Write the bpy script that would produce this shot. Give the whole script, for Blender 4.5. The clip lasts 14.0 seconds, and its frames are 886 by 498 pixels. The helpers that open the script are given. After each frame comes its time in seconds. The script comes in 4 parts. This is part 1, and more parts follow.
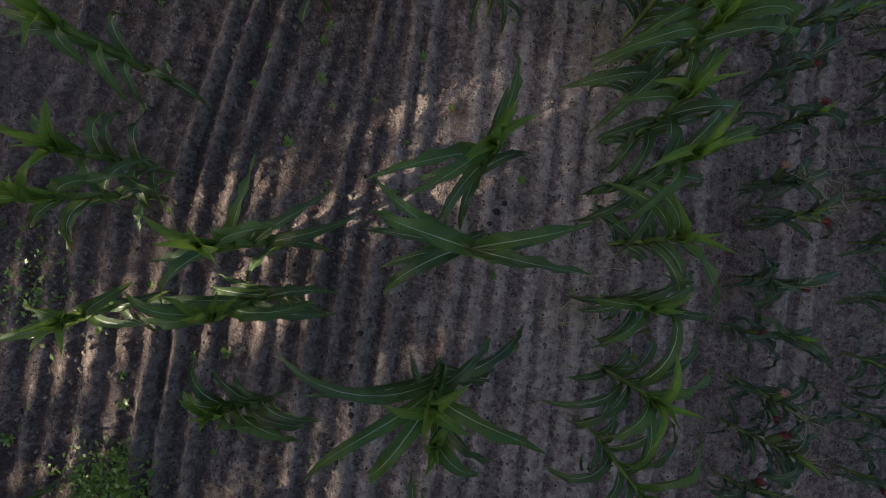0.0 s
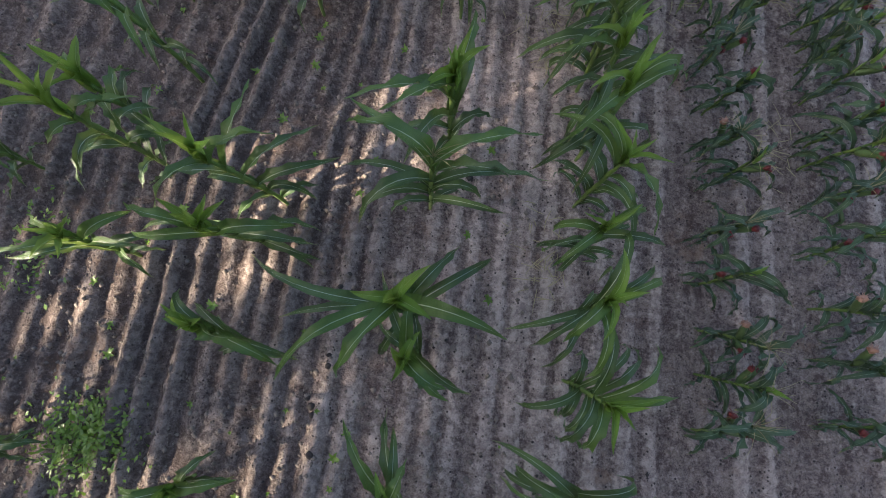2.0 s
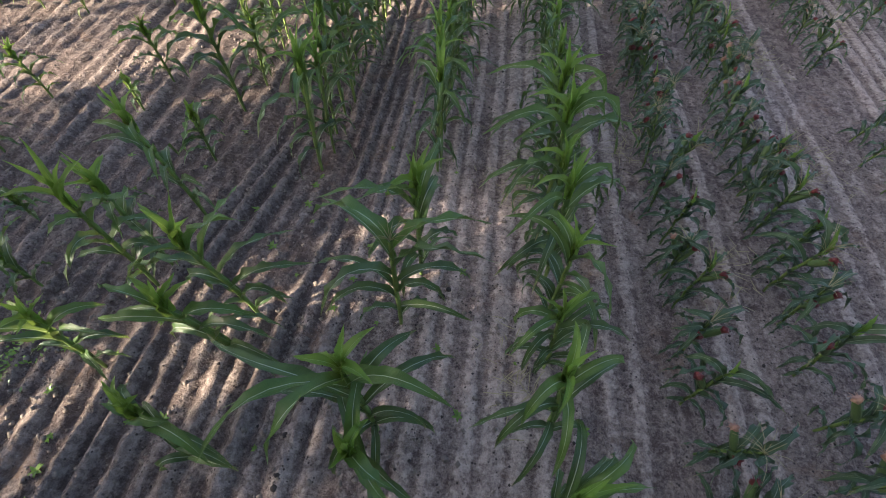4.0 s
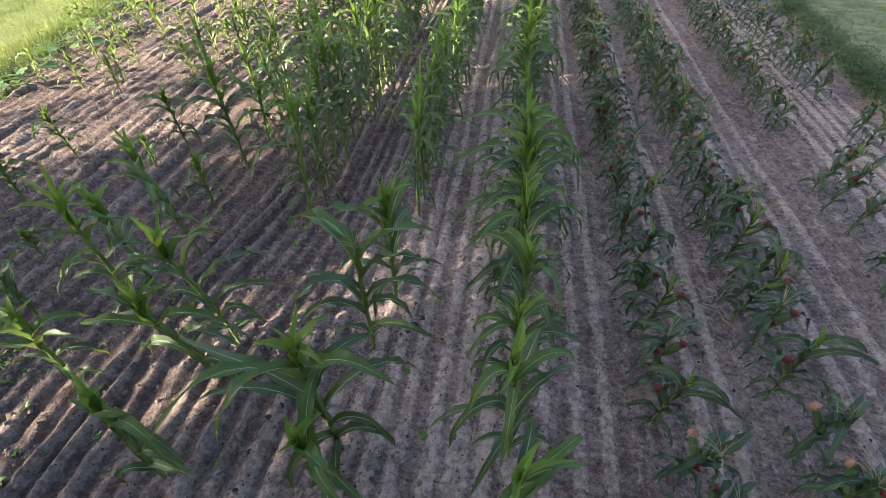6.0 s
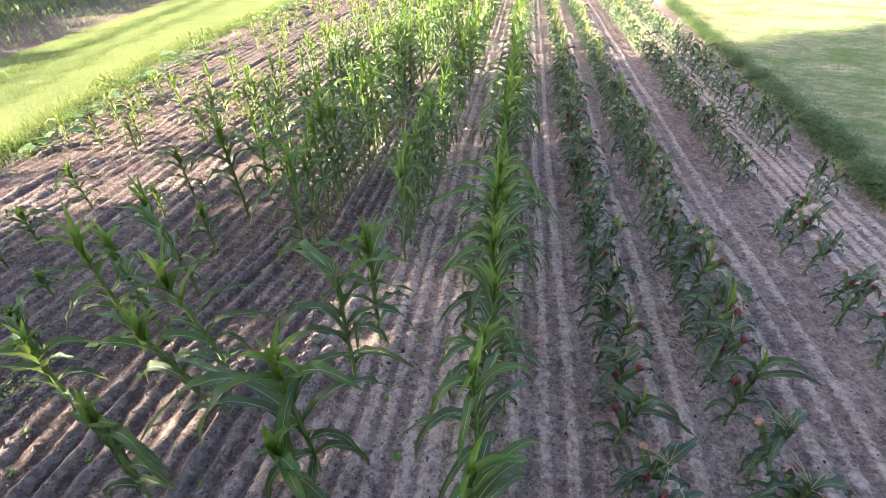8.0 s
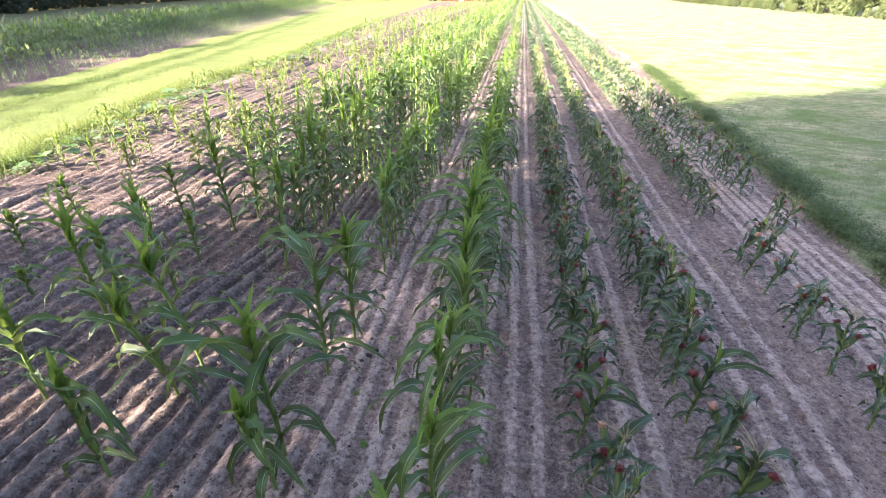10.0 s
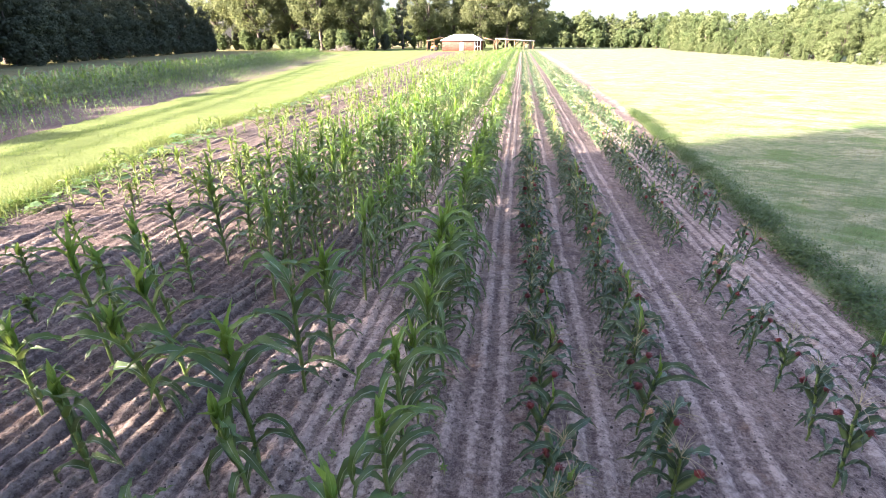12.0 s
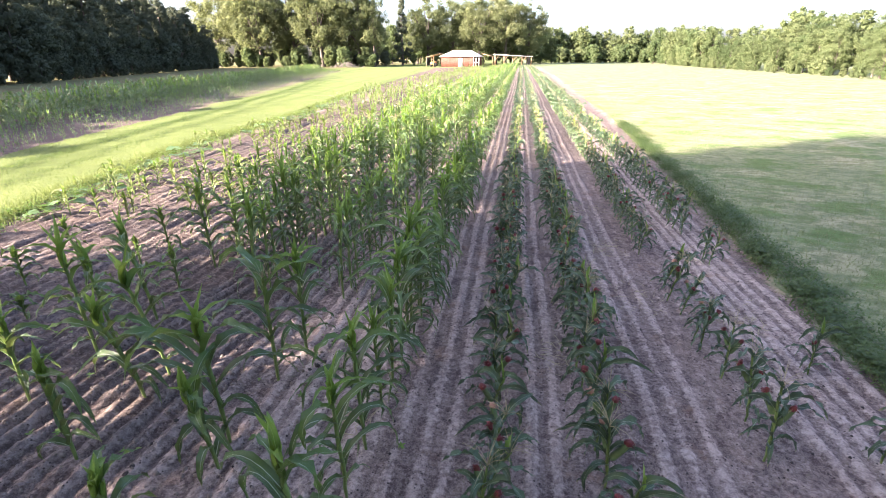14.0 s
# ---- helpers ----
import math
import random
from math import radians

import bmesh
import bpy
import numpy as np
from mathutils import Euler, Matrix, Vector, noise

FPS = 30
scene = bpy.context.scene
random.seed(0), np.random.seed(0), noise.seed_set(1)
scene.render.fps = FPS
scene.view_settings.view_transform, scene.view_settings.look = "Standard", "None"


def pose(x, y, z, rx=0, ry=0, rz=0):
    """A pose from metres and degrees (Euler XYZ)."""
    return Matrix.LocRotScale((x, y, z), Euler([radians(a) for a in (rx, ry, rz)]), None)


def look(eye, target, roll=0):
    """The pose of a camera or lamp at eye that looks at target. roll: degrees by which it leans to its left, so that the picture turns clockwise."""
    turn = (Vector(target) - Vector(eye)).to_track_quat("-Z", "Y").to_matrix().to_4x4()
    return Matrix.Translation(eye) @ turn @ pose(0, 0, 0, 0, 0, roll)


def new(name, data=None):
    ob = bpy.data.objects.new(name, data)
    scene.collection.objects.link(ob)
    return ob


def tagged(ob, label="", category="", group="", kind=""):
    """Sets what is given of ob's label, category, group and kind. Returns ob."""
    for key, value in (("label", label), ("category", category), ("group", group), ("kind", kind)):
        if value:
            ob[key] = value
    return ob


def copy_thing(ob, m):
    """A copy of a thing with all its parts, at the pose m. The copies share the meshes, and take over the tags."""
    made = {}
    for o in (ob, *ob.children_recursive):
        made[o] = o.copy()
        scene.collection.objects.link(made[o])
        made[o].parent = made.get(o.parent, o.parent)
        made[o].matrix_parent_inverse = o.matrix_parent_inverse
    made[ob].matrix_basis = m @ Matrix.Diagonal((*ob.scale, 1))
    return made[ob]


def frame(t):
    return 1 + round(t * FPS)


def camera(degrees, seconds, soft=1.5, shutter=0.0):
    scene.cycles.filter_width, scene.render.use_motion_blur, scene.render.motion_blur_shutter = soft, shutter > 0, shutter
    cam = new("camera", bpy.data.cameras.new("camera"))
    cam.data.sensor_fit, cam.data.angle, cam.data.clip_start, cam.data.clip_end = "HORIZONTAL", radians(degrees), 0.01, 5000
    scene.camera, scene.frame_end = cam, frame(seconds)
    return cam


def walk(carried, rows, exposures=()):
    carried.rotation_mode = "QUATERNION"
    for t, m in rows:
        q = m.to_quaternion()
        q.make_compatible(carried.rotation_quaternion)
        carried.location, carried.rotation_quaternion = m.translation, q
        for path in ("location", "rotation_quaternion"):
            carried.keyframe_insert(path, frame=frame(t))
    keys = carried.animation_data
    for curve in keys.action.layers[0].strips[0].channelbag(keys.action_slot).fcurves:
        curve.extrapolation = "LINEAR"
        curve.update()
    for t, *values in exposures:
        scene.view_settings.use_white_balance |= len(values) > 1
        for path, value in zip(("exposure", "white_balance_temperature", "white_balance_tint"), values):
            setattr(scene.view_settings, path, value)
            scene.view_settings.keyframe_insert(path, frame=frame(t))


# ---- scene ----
cam = camera(86.6, 14.0, 0.9)
EXPOSURES = [(0.0, 1.7, 6450, 11), (0.2, 2.22, 6450, 11), (0.5, 2.65, 6450, 11), (3.0, 2.9, 6450, 11), (6.5, 3.10, 6450, 14), (8.0, 3.47, 6450, 16), (11.0, 3.59, 6250, 22), (14.0, 3.41, 6270, 23)]
PATH = [
    (0, (-2.612, 3.918, 3.621), (-2.567, 3.972, 1.622), 46.5),
    (0.5, (-2.525, 3.678, 3.697), (-2.489, 3.741, 1.698), 36.5),
    (1, (-2.417, 3.451, 3.759), (-2.396, 3.545, 1.761), 19.6),
    (1.5, (-2.33, 3.224, 3.779), (-2.326, 3.423, 1.789), 7.7),
    (2, (-2.278, 2.933, 3.76), (-2.294, 3.343, 1.803), 4.5),
    (2.5, (-2.181, 2.783, 3.719), (-2.238, 3.391, 1.814), 1.5),
    (3, (-2.099, 2.594, 3.646), (-2.193, 3.433, 1.832), 0.6),
    (3.5, (-1.973, 2.421, 3.577), (-2.107, 3.451, 1.867), -0.2),
    (4, (-1.84, 2.285, 3.547), (-2.008, 3.457, 1.935), -0.8),
    (4.2, (-1.812, 2.241, 3.535), (-1.989, 3.455, 1.956), -0.9),
    (6.3, (-1.407, 1.761, 3.359), (-1.658, 3.22, 2.015), -1.8),
    (6.5, (-1.391, 1.741, 3.359), (-1.638, 3.21, 2.025), -1.9),
    (7, (-1.3, 1.644, 3.404), (-1.561, 3.159, 2.125), -2.1),
    (7.5, (-1.24, 1.532, 3.426), (-1.506, 3.093, 2.205), -1.8),
    (8, (-1.142, 1.418, 3.421), (-1.426, 3.023, 2.263), -2.1),
    (8.2, (-1.124, 1.372, 3.42), (-1.404, 2.992, 2.28), -1.8),
    (10.3, (-0.909, 0.928, 3.092), (-1.162, 2.678, 2.157), 0.7),
    (10.5, (-0.872, 0.872, 3.119), (-1.132, 2.631, 2.204), 0.5),
    (11, (-0.78, 0.776, 3.143), (-1.047, 2.557, 2.274), 0.3),
    (11.5, (-0.677, 0.704, 3.165), (-0.951, 2.501, 2.33), 0.1),
    (12, (-0.565, 0.632, 3.176), (-0.842, 2.44, 2.366), 0.1),
    (12.5, (-0.458, 0.563, 3.169), (-0.737, 2.379, 2.378), -0.0),
    (13, (-0.353, 0.486, 3.162), (-0.634, 2.308, 2.386), -0.1),
    (13.5, (-0.237, 0.398, 3.154), (-0.522, 2.225, 2.391), -0.2),
    (14, (-0.135, 0.332, 3.129), (-0.42, 2.162, 2.373), -0.2),
]
walk(cam, [(t, look(eye, target, roll)) for t, eye, target, roll in PATH], EXPOSURES)

# ---- sky, sun ----
SUN_FLAT = Vector((0.84, 0.54, 0.0)).normalized()   # the way the light travels over the ground
SUN_UP = 20.0
world = bpy.data.worlds.new("world")
scene.world = world
world.use_nodes = True
wn = world.node_tree
wn.nodes.clear()
sky = wn.nodes.new("ShaderNodeTexSky")
sky.sky_type = 'NISHITA'
sky.sun_disc = False
sky.sun_elevation = radians(SUN_UP)
sky.sun_rotation = math.atan2(-SUN_FLAT.x, -SUN_FLAT.y)
sky.air_density, sky.dust_density, sky.ozone_density = 0.8, 4.0, 1.0
back = wn.nodes.new("ShaderNodeBackground")
back.inputs["Strength"].default_value = 0.074
wout = wn.nodes.new("ShaderNodeOutputWorld")
wn.links.new(sky.outputs[0], back.inputs["Color"])
wn.links.new(back.outputs[0], wout.inputs["Surface"])

sun_data = bpy.data.lights.new("sun", 'SUN')
sun_data.energy, sun_data.angle, sun_data.color = 4.4, radians(0.5), (1.0, 0.87, 0.69)
sun = new("sun", sun_data)
sun_way = Vector((SUN_FLAT.x * math.cos(radians(SUN_UP)), SUN_FLAT.y * math.cos(radians(SUN_UP)), -math.sin(radians(SUN_UP))))
sun.matrix_world = look((-30, -20, 30), Vector((-30, -20, 30)) + sun_way)

# ---- materials ----


class Nodes:
    """A short way to wire a node material."""

    def __init__(self, name):
        self.mat = bpy.data.materials.new(name)
        self.mat.use_nodes = True
        self.tree = self.mat.node_tree
        self.tree.nodes.clear()
        self.out = self.tree.nodes.new("ShaderNodeOutputMaterial")

    def add(self, kind, ins=None, **props):
        n = self.tree.nodes.new("ShaderNode" + kind)
        for k, v in props.items():
            setattr(n, k, v)
        for k, v in (ins or {}).items():
            if isinstance(v, bpy.types.NodeSocket):
                self.tree.links.new(v, n.inputs[k])
            else:
                n.inputs[k].default_value = v
        return n

    def math(self, op, a, b=0.0, clamp=False):
        return self.add("Math", {0: a, 1: b}, operation=op, use_clamp=clamp).outputs[0]

    def mix(self, f, a, b):
        n = self.add("MixRGB", {0: f})
        for i, v in ((1, a), (2, b)):
            if isinstance(v, bpy.types.NodeSocket):
                self.tree.links.new(v, n.inputs[i])
            else:
                n.inputs[i].default_value = (*v, 1)
        return n.outputs[0]

    def noise(self, scale, vec=None, detail=4.0, rough=0.7):
        n = self.add("TexNoise", {"Scale": scale, "Detail": detail, "Roughness": rough})
        if vec is not None:
            self.tree.links.new(vec, n.inputs["Vector"])
        return n.outputs[0]

    def ramp(self, v, lo, hi):
        return self.add("MapRange", {"Value": v, "From Min": lo, "From Max": hi}, interpolation_type='SMOOTHSTEP').outputs[0]

    def place(self):
        return self.add("NewGeometry").outputs["Position"]

    def bump(self, height, strength, distance):
        return self.add("Bump", {"Height": height, "Strength": strength, "Distance": distance}).outputs[0]

    def finish(self, shader):
        self.tree.links.new(shader, self.out.inputs["Surface"])
        return self.mat


def leaf_material(name, dark, light, glow, rib=None, rough=0.29, through_share=0.26, tip=None, spec=0.5, piece=0.35, whole=0.35):
    n = Nodes(name)
    uv = n.add("UVMap").outputs[0]
    sep = n.add("SeparateXYZ", {0: uv})
    u, v = sep.outputs[0], sep.outputs[1]
    rnd = n.add("ObjectInfo").outputs["Random"]
    isl = n.add("NewGeometry").outputs["Random Per Island"]
    pos = n.place()
    big, small = n.noise(3.0, pos, 3), n.noise(45.0, pos, 3)
    f = n.math('ADD', n.math('MULTIPLY', rnd, whole), n.math('MULTIPLY', isl, piece))
    f = n.math('ADD', f, n.math('MULTIPLY', n.math('SUBTRACT', big, 0.5), 1.8))
    f = n.math('ADD', f, n.math('MULTIPLY', n.math('SUBTRACT', small, 0.5), 0.5), True)
    col = n.mix(f, dark, light)
    height = small
    if rib:
        d = n.math('ABSOLUTE', n.math('SUBTRACT', u, 0.5))
        wide = n.math('MULTIPLY', n.math('SUBTRACT', 1.1, v), 0.046)
        ribf = n.math('SUBTRACT', 1.0, n.ramp(n.math('DIVIDE', d, wide), 0.45, 1.0))
        vein = n.math('SINE', n.math('MULTIPLY', u, 110.0))
        col = n.mix(n.math('MULTIPLY', n.math('ADD', vein, 1.0), 0.16), col, light)
        col = n.mix(n.math('MULTIPLY', n.ramp(d, 0.30, 0.5), 0.35), col, dark)
        col = n.mix(n.math('MULTIPLY', ribf, 0.9), col, rib)
        height = n.math('ADD', n.math('MULTIPLY', vein, 0.35), n.math('MULTIPLY', ribf, -1.5))
    if tip:
        tf = n.math('MULTIPLY', n.ramp(n.math('ADD', v, n.math('MULTIPLY', n.math('SUBTRACT', small, 0.5), 0.5)), 0.86, 1.0), n.ramp(isl, 0.35, 0.7))
        col = n.mix(tf, col, tip)
    bs = n.add("BsdfPrincipled", {"Base Color": col, "Roughness": rough, "Specular IOR Level": spec, "Normal": n.bump(height, 0.5, 0.005)})
    tr = n.add("BsdfTranslucent", {"Color": n.mix(0.75, col, glow)})
    mx = n.add("MixShader", {0: through_share, 1: bs.outputs[0], 2: tr.outputs[0]})
    return n.finish(mx.outputs[0])


def plain_material(name, a, b, rough=0.8, scale=8.0, fine=60.0, metal=0.0, bump=0.3, spread=0.35):
    n = Nodes(name)
    pos = n.place()
    rnd = n.add("ObjectInfo").outputs["Random"]
    isl = n.add("NewGeometry").outputs["Random Per Island"]
    f = n.math('ADD', n.noise(scale, pos), n.math('MULTIPLY', n.math('SUBTRACT', n.math('ADD', rnd, isl), 1.0), spread))
    f = n.math('ADD', f, n.math('MULTIPLY', n.math('SUBTRACT', n.noise(fine, pos), 0.5), 0.7), True)
    bs = n.add("BsdfPrincipled", {"Base Color": n.mix(f, a, b), "Roughness": rough, "Metallic": metal,
                                  "Normal": n.bump(n.noise(fine, pos), bump, 0.01)})
    return n.finish(bs.outputs[0])


M_LEAF = leaf_material("corn_leaf", (0.014, 0.052, 0.010), (0.106, 0.180, 0.044), (0.22, 0.29, 0.07), (0.60, 0.66, 0.52), rough=0.37, spec=0.7, through_share=0.21, tip=(0.30, 0.26, 0.10))
M_YOUNG = leaf_material("corn_leaf_young", (0.085, 0.195, 0.018), (0.220, 0.340, 0.060), (0.31, 0.42, 0.09), (0.42, 0.54, 0.26), through_share=0.42)
M_UPPER = leaf_material("corn_leaf_upper", (0.030, 0.092, 0.012), (0.140, 0.230, 0.048), (0.25, 0.33, 0.08), (0.58, 0.65, 0.48), rough=0.37, spec=0.6, through_share=0.28)
M_SHORT = leaf_material("corn_leaf_dull", (0.011, 0.042, 0.016), (0.088, 0.152, 0.062), (0.19, 0.23, 0.11), (0.36, 0.42, 0.30), rough=0.36, spec=0.65, through_share=0.17, tip=(0.34, 0.27, 0.12))
M_STALK = plain_material("corn_stalk", (0.08, 0.145, 0.03), (0.19, 0.26, 0.07), 0.55, 9, 70)
M_STRAW = plain_material("dry_straw", (0.27, 0.225, 0.115), (0.44, 0.385, 0.225), 0.85, 20, 90)
M_SILK = plain_material("corn_silk", (0.085, 0.010, 0.014), (0.23, 0.040, 0.036), 0.42, 30, 120)
M_SILKPALE = plain_material("corn_silk_pale", (0.27, 0.12, 0.085), (0.44, 0.26, 0.18), 0.6, 30, 120)
M_HUSK = plain_material("corn_husk", (0.05, 0.10, 0.035), (0.12, 0.18, 0.06), 0.5, 12, 70)
M_WEED = leaf_material("weed_leaf", (0.07, 0.15, 0.02), (0.20, 0.30, 0.04), (0.25, 0.40, 0.04))
M_WEEDDARK = leaf_material("verge_weed_leaf", (0.050, 0.088, 0.028), (0.145, 0.195, 0.066), (0.20, 0.28, 0.07), rough=0.6, spec=0.2)
M_SQUASH = leaf_material("squash_leaf", (0.06, 0.13, 0.04), (0.17, 0.25, 0.10), (0.2, 0.34, 0.06), (0.3, 0.36, 0.2))
M_GRASS = leaf_material("grass_blade", (0.08, 0.115, 0.034), (0.19, 0.232, 0.085), (0.22, 0.27, 0.08), rough=0.8, spec=0.1, through_share=0.35)
M_MEADOW = leaf_material("meadow_blade", (0.13, 0.165, 0.075), (0.28, 0.30, 0.16), (0.25, 0.31, 0.12), rough=0.8, spec=0.1, through_share=0.35)
M_CLOD = plain_material("dark_clod", (0.035, 0.028, 0.026), (0.07, 0.055, 0.045), 0.95, 30, 140)
M_CRUMB = plain_material("soil_crumb", (0.10, 0.08, 0.07), (0.26, 0.21, 0.17), 0.95, 30, 140)
M_BARK = plain_material("bark", (0.05, 0.042, 0.035), (0.13, 0.11, 0.09), 0.95, 2, 12, bump=0.8)
M_OAK = leaf_material("oak_leaf", (0.098, 0.120, 0.062), (0.200, 0.218, 0.112), (0.20, 0.23, 0.09), rough=0.8, spec=0.1, through_share=0.5, piece=0.2, whole=0.5)
M_DARKLEAF = leaf_material("dark_wood_foliage", (0.060, 0.072, 0.050), (0.096, 0.112, 0.070), (0.10, 0.12, 0.06), rough=0.9, through_share=0.15, spec=0.04, piece=0.15, whole=0.5)
M_HEDGE = leaf_material("edge_tree_leaf", (0.064, 0.100, 0.044), (0.152, 0.178, 0.086), (0.19, 0.23, 0.09), rough=0.8, spec=0.1, through_share=0.5, piece=0.12, whole=0.75)


def ground_material():
    n = Nodes("ground")
    pos = n.place()
    soil = n.add("Attribute", attribute_name="soil").outputs["Fac"]
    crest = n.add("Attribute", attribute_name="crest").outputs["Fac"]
    dry = n.add("Attribute", attribute_name="dry").outputs["Fac"]
    mea = n.add("Attribute", attribute_name="meadow").outputs["Fac"]
    # sandy field soil: paler on the ridge crests, darker in the troughs
    big, mid, fine = n.noise(0.7, pos, 4), n.noise(7.0, pos, 5, 0.65), n.noise(70.0, pos, 4, 0.7)
    stretch = n.add("Mapping", {"Vector": pos, "Scale": (6.0, 1.1, 1.0)}).outputs[0]
    streak = n.noise(2.0, stretch, 4, 0.6)
    grit = n.noise(28.0, pos, 3, 0.6)
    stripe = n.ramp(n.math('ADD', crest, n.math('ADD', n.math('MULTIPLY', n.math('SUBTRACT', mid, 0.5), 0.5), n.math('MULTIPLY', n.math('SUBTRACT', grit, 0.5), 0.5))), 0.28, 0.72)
    lump = n.ramp(n.noise(17.0, pos, 6, 0.62), 0.43, 0.60)
    # shade on the plot's left is painted in; the mask also strengthens lumps
    left_shade = n.ramp(n.math('ADD', n.add("SeparateXYZ", {0: pos}).outputs[0], n.math('MULTIPLY', n.math('SUBTRACT', big, 0.5), 3.0)), -1.7, -4.0)
    f = n.math('ADD', 0.175, n.math('MULTIPLY', left_shade, -0.14))
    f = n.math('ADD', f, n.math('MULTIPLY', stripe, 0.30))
    f = n.math('ADD', f, n.math('MULTIPLY', lump, n.math('ADD', n.math('ADD', 0.14, n.math('MULTIPLY', left_shade, 0.10)), n.math('MULTIPLY', stripe, 0.20))))
    f = n.math('ADD', f, n.math('MULTIPLY', n.math('SUBTRACT', mid, 0.5), 0.8))
    f = n.math('ADD', f, n.math('MULTIPLY', n.math('SUBTRACT', streak, 0.5), 0.7))
    f = n.math('ADD', f, n.math('MULTIPLY', n.math('SUBTRACT', grit, 0.5), 0.6))
    f = n.math('ADD', f, n.math('MULTIPLY', n.math('SUBTRACT', fine, 0.5), 1.05))
    f = n.math('ADD', f, n.math('MULTIPLY', n.math('SUBTRACT', n.noise(190.0, pos, 3, 0.7), 0.5), 0.9))
    f = n.math('ADD', f, n.math('MULTIPLY', n.math('SUBTRACT', big, 0.45), 0.7), True)
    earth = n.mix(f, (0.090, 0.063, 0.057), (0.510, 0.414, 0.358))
    # left soil colour pulled dark for that deeper shade
    earth = n.mix(n.math('MULTIPLY', left_shade, 0.46), earth, (0.075, 0.058, 0.048))
    warm = n.ramp(n.noise(1.7, pos, 5, 0.7), 0.56, 0.70)
    earth = n.mix(n.math('MULTIPLY', warm, 0.42), earth, (0.27, 0.165, 0.105))
    specks = n.ramp(n.add("TexVoronoi", {"Vector": pos, "Scale": 24.0}, feature='F1').outputs["Distance"], 0.14, 0.26)
    rare = n.ramp(n.noise(9.0, pos, 2), 0.50, 0.58)
    earth = n.mix(n.math('MULTIPLY', n.math('SUBTRACT', 1.0, specks), rare), earth, (0.05, 0.04, 0.036))
    # mown verge and meadow
    g1, g2 = n.noise(0.35, pos, 5, 0.6), n.noise(14.0, pos, 5, 0.7)
    gf = n.math('ADD', g1, n.math('MULTIPLY', n.math('SUBTRACT', g2, 0.5), 1.2), True)
    turf = n.mix(gf, (0.070, 0.100, 0.026), (0.205, 0.245, 0.085))
    lawn = n.mix(gf, (0.110, 0.135, 0.066), (0.300, 0.318, 0.190))
    swept = n.add("Mapping", {"Vector": pos, "Scale": (0.75, 1.0, 1.0), "Rotation": (0.0, 0.0, 0.6)}).outputs[0]
    sere = n.ramp(n.noise(0.45, swept, 6, 0.68), 0.45, 0.62)
    lawn = n.mix(n.math('MULTIPLY', sere, 0.6), lawn, (0.37, 0.345, 0.225))
    lush = n.ramp(n.noise(0.8, swept, 5, 0.66), 0.46, 0.62)
    lawn = n.mix(n.math('MULTIPLY', lush, 0.75), lawn, (0.082, 0.158, 0.034))
    shaggy = n.ramp(n.noise(4.5, swept, 6, 0.72), 0.42, 0.60)
    lawn = n.mix(n.math('MULTIPLY', shaggy, 0.6), lawn, (0.085, 0.118, 0.042))
    track = n.add("SeparateXYZ", {0: n.add("Mapping", {"Vector": pos, "Rotation": (0.0, 0.0, -0.13)}).outputs[0]}).outputs[0]
    worn = n.ramp(n.math('SINE', n.math('ADD', n.math('MULTIPLY', track, 1.9), n.math('MULTIPLY', g1, 2.0))), 0.55, 1.0)
    turf = n.mix(n.math('MULTIPLY', worn, 0.25), turf, (0.055, 0.085, 0.02))
    dark_band = n.add("Attribute", attribute_name="dark_band").outputs["Fac"]
    turf = n.mix(n.math('MULTIPLY', dark_band, n.ramp(n.math('ADD', g1, n.math('MULTIPLY', g2, 0.5)), 0.45, 0.85)), turf, (0.035, 0.062, 0.014))
    turf = n.mix(mea, turf, lawn)
    turf = n.mix(dry, turf, n.mix(gf, (0.11, 0.085, 0.04), (0.22, 0.19, 0.09)))
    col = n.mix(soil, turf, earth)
    h = n.math('ADD', n.math('MULTIPLY', fine, 0.55), n.math('ADD', n.math('MULTIPLY', mid, 0.8), n.math('MULTIPLY', lump, 0.32)))
    h2 = n.math('MULTIPLY', g2, 2.0)
    hh = n.add("MixRGB", {0: soil, 1: h2, 2: h}).outputs[0]
    bs = n.add("BsdfPrincipled", {"Base Color": col, "Roughness": 0.95, "Specular IOR Level": 0.15, "Normal": n.bump(hh, 0.8, 0.036)})
    return n.finish(bs.outputs[0])


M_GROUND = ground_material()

# ---- helpers for meshes ----


def lattice(x, y, size, seed):
    """Smooth value noise, 0 to 1, on numpy arrays."""
    gx, gy = np.asarray(x) / size, np.asarray(y) / size
    ix, iy = np.floor(gx).astype(np.int64), np.floor(gy).astype(np.int64)
    fx, fy = gx - ix, gy - iy
    fx, fy = fx * fx * (3 - 2 * fx), fy * fy * (3 - 2 * fy)

    def h(a, b):
        v = np.sin(a * 127.1 + b * 311.7 + seed * 74.7) * 43758.5453
        return v - np.floor(v)
    return (h(ix, iy) * (1 - fx) + h(ix + 1, iy) * fx) * (1 - fy) + (h(ix, iy + 1) * (1 - fx) + h(ix + 1, iy + 1) * fx) * fy


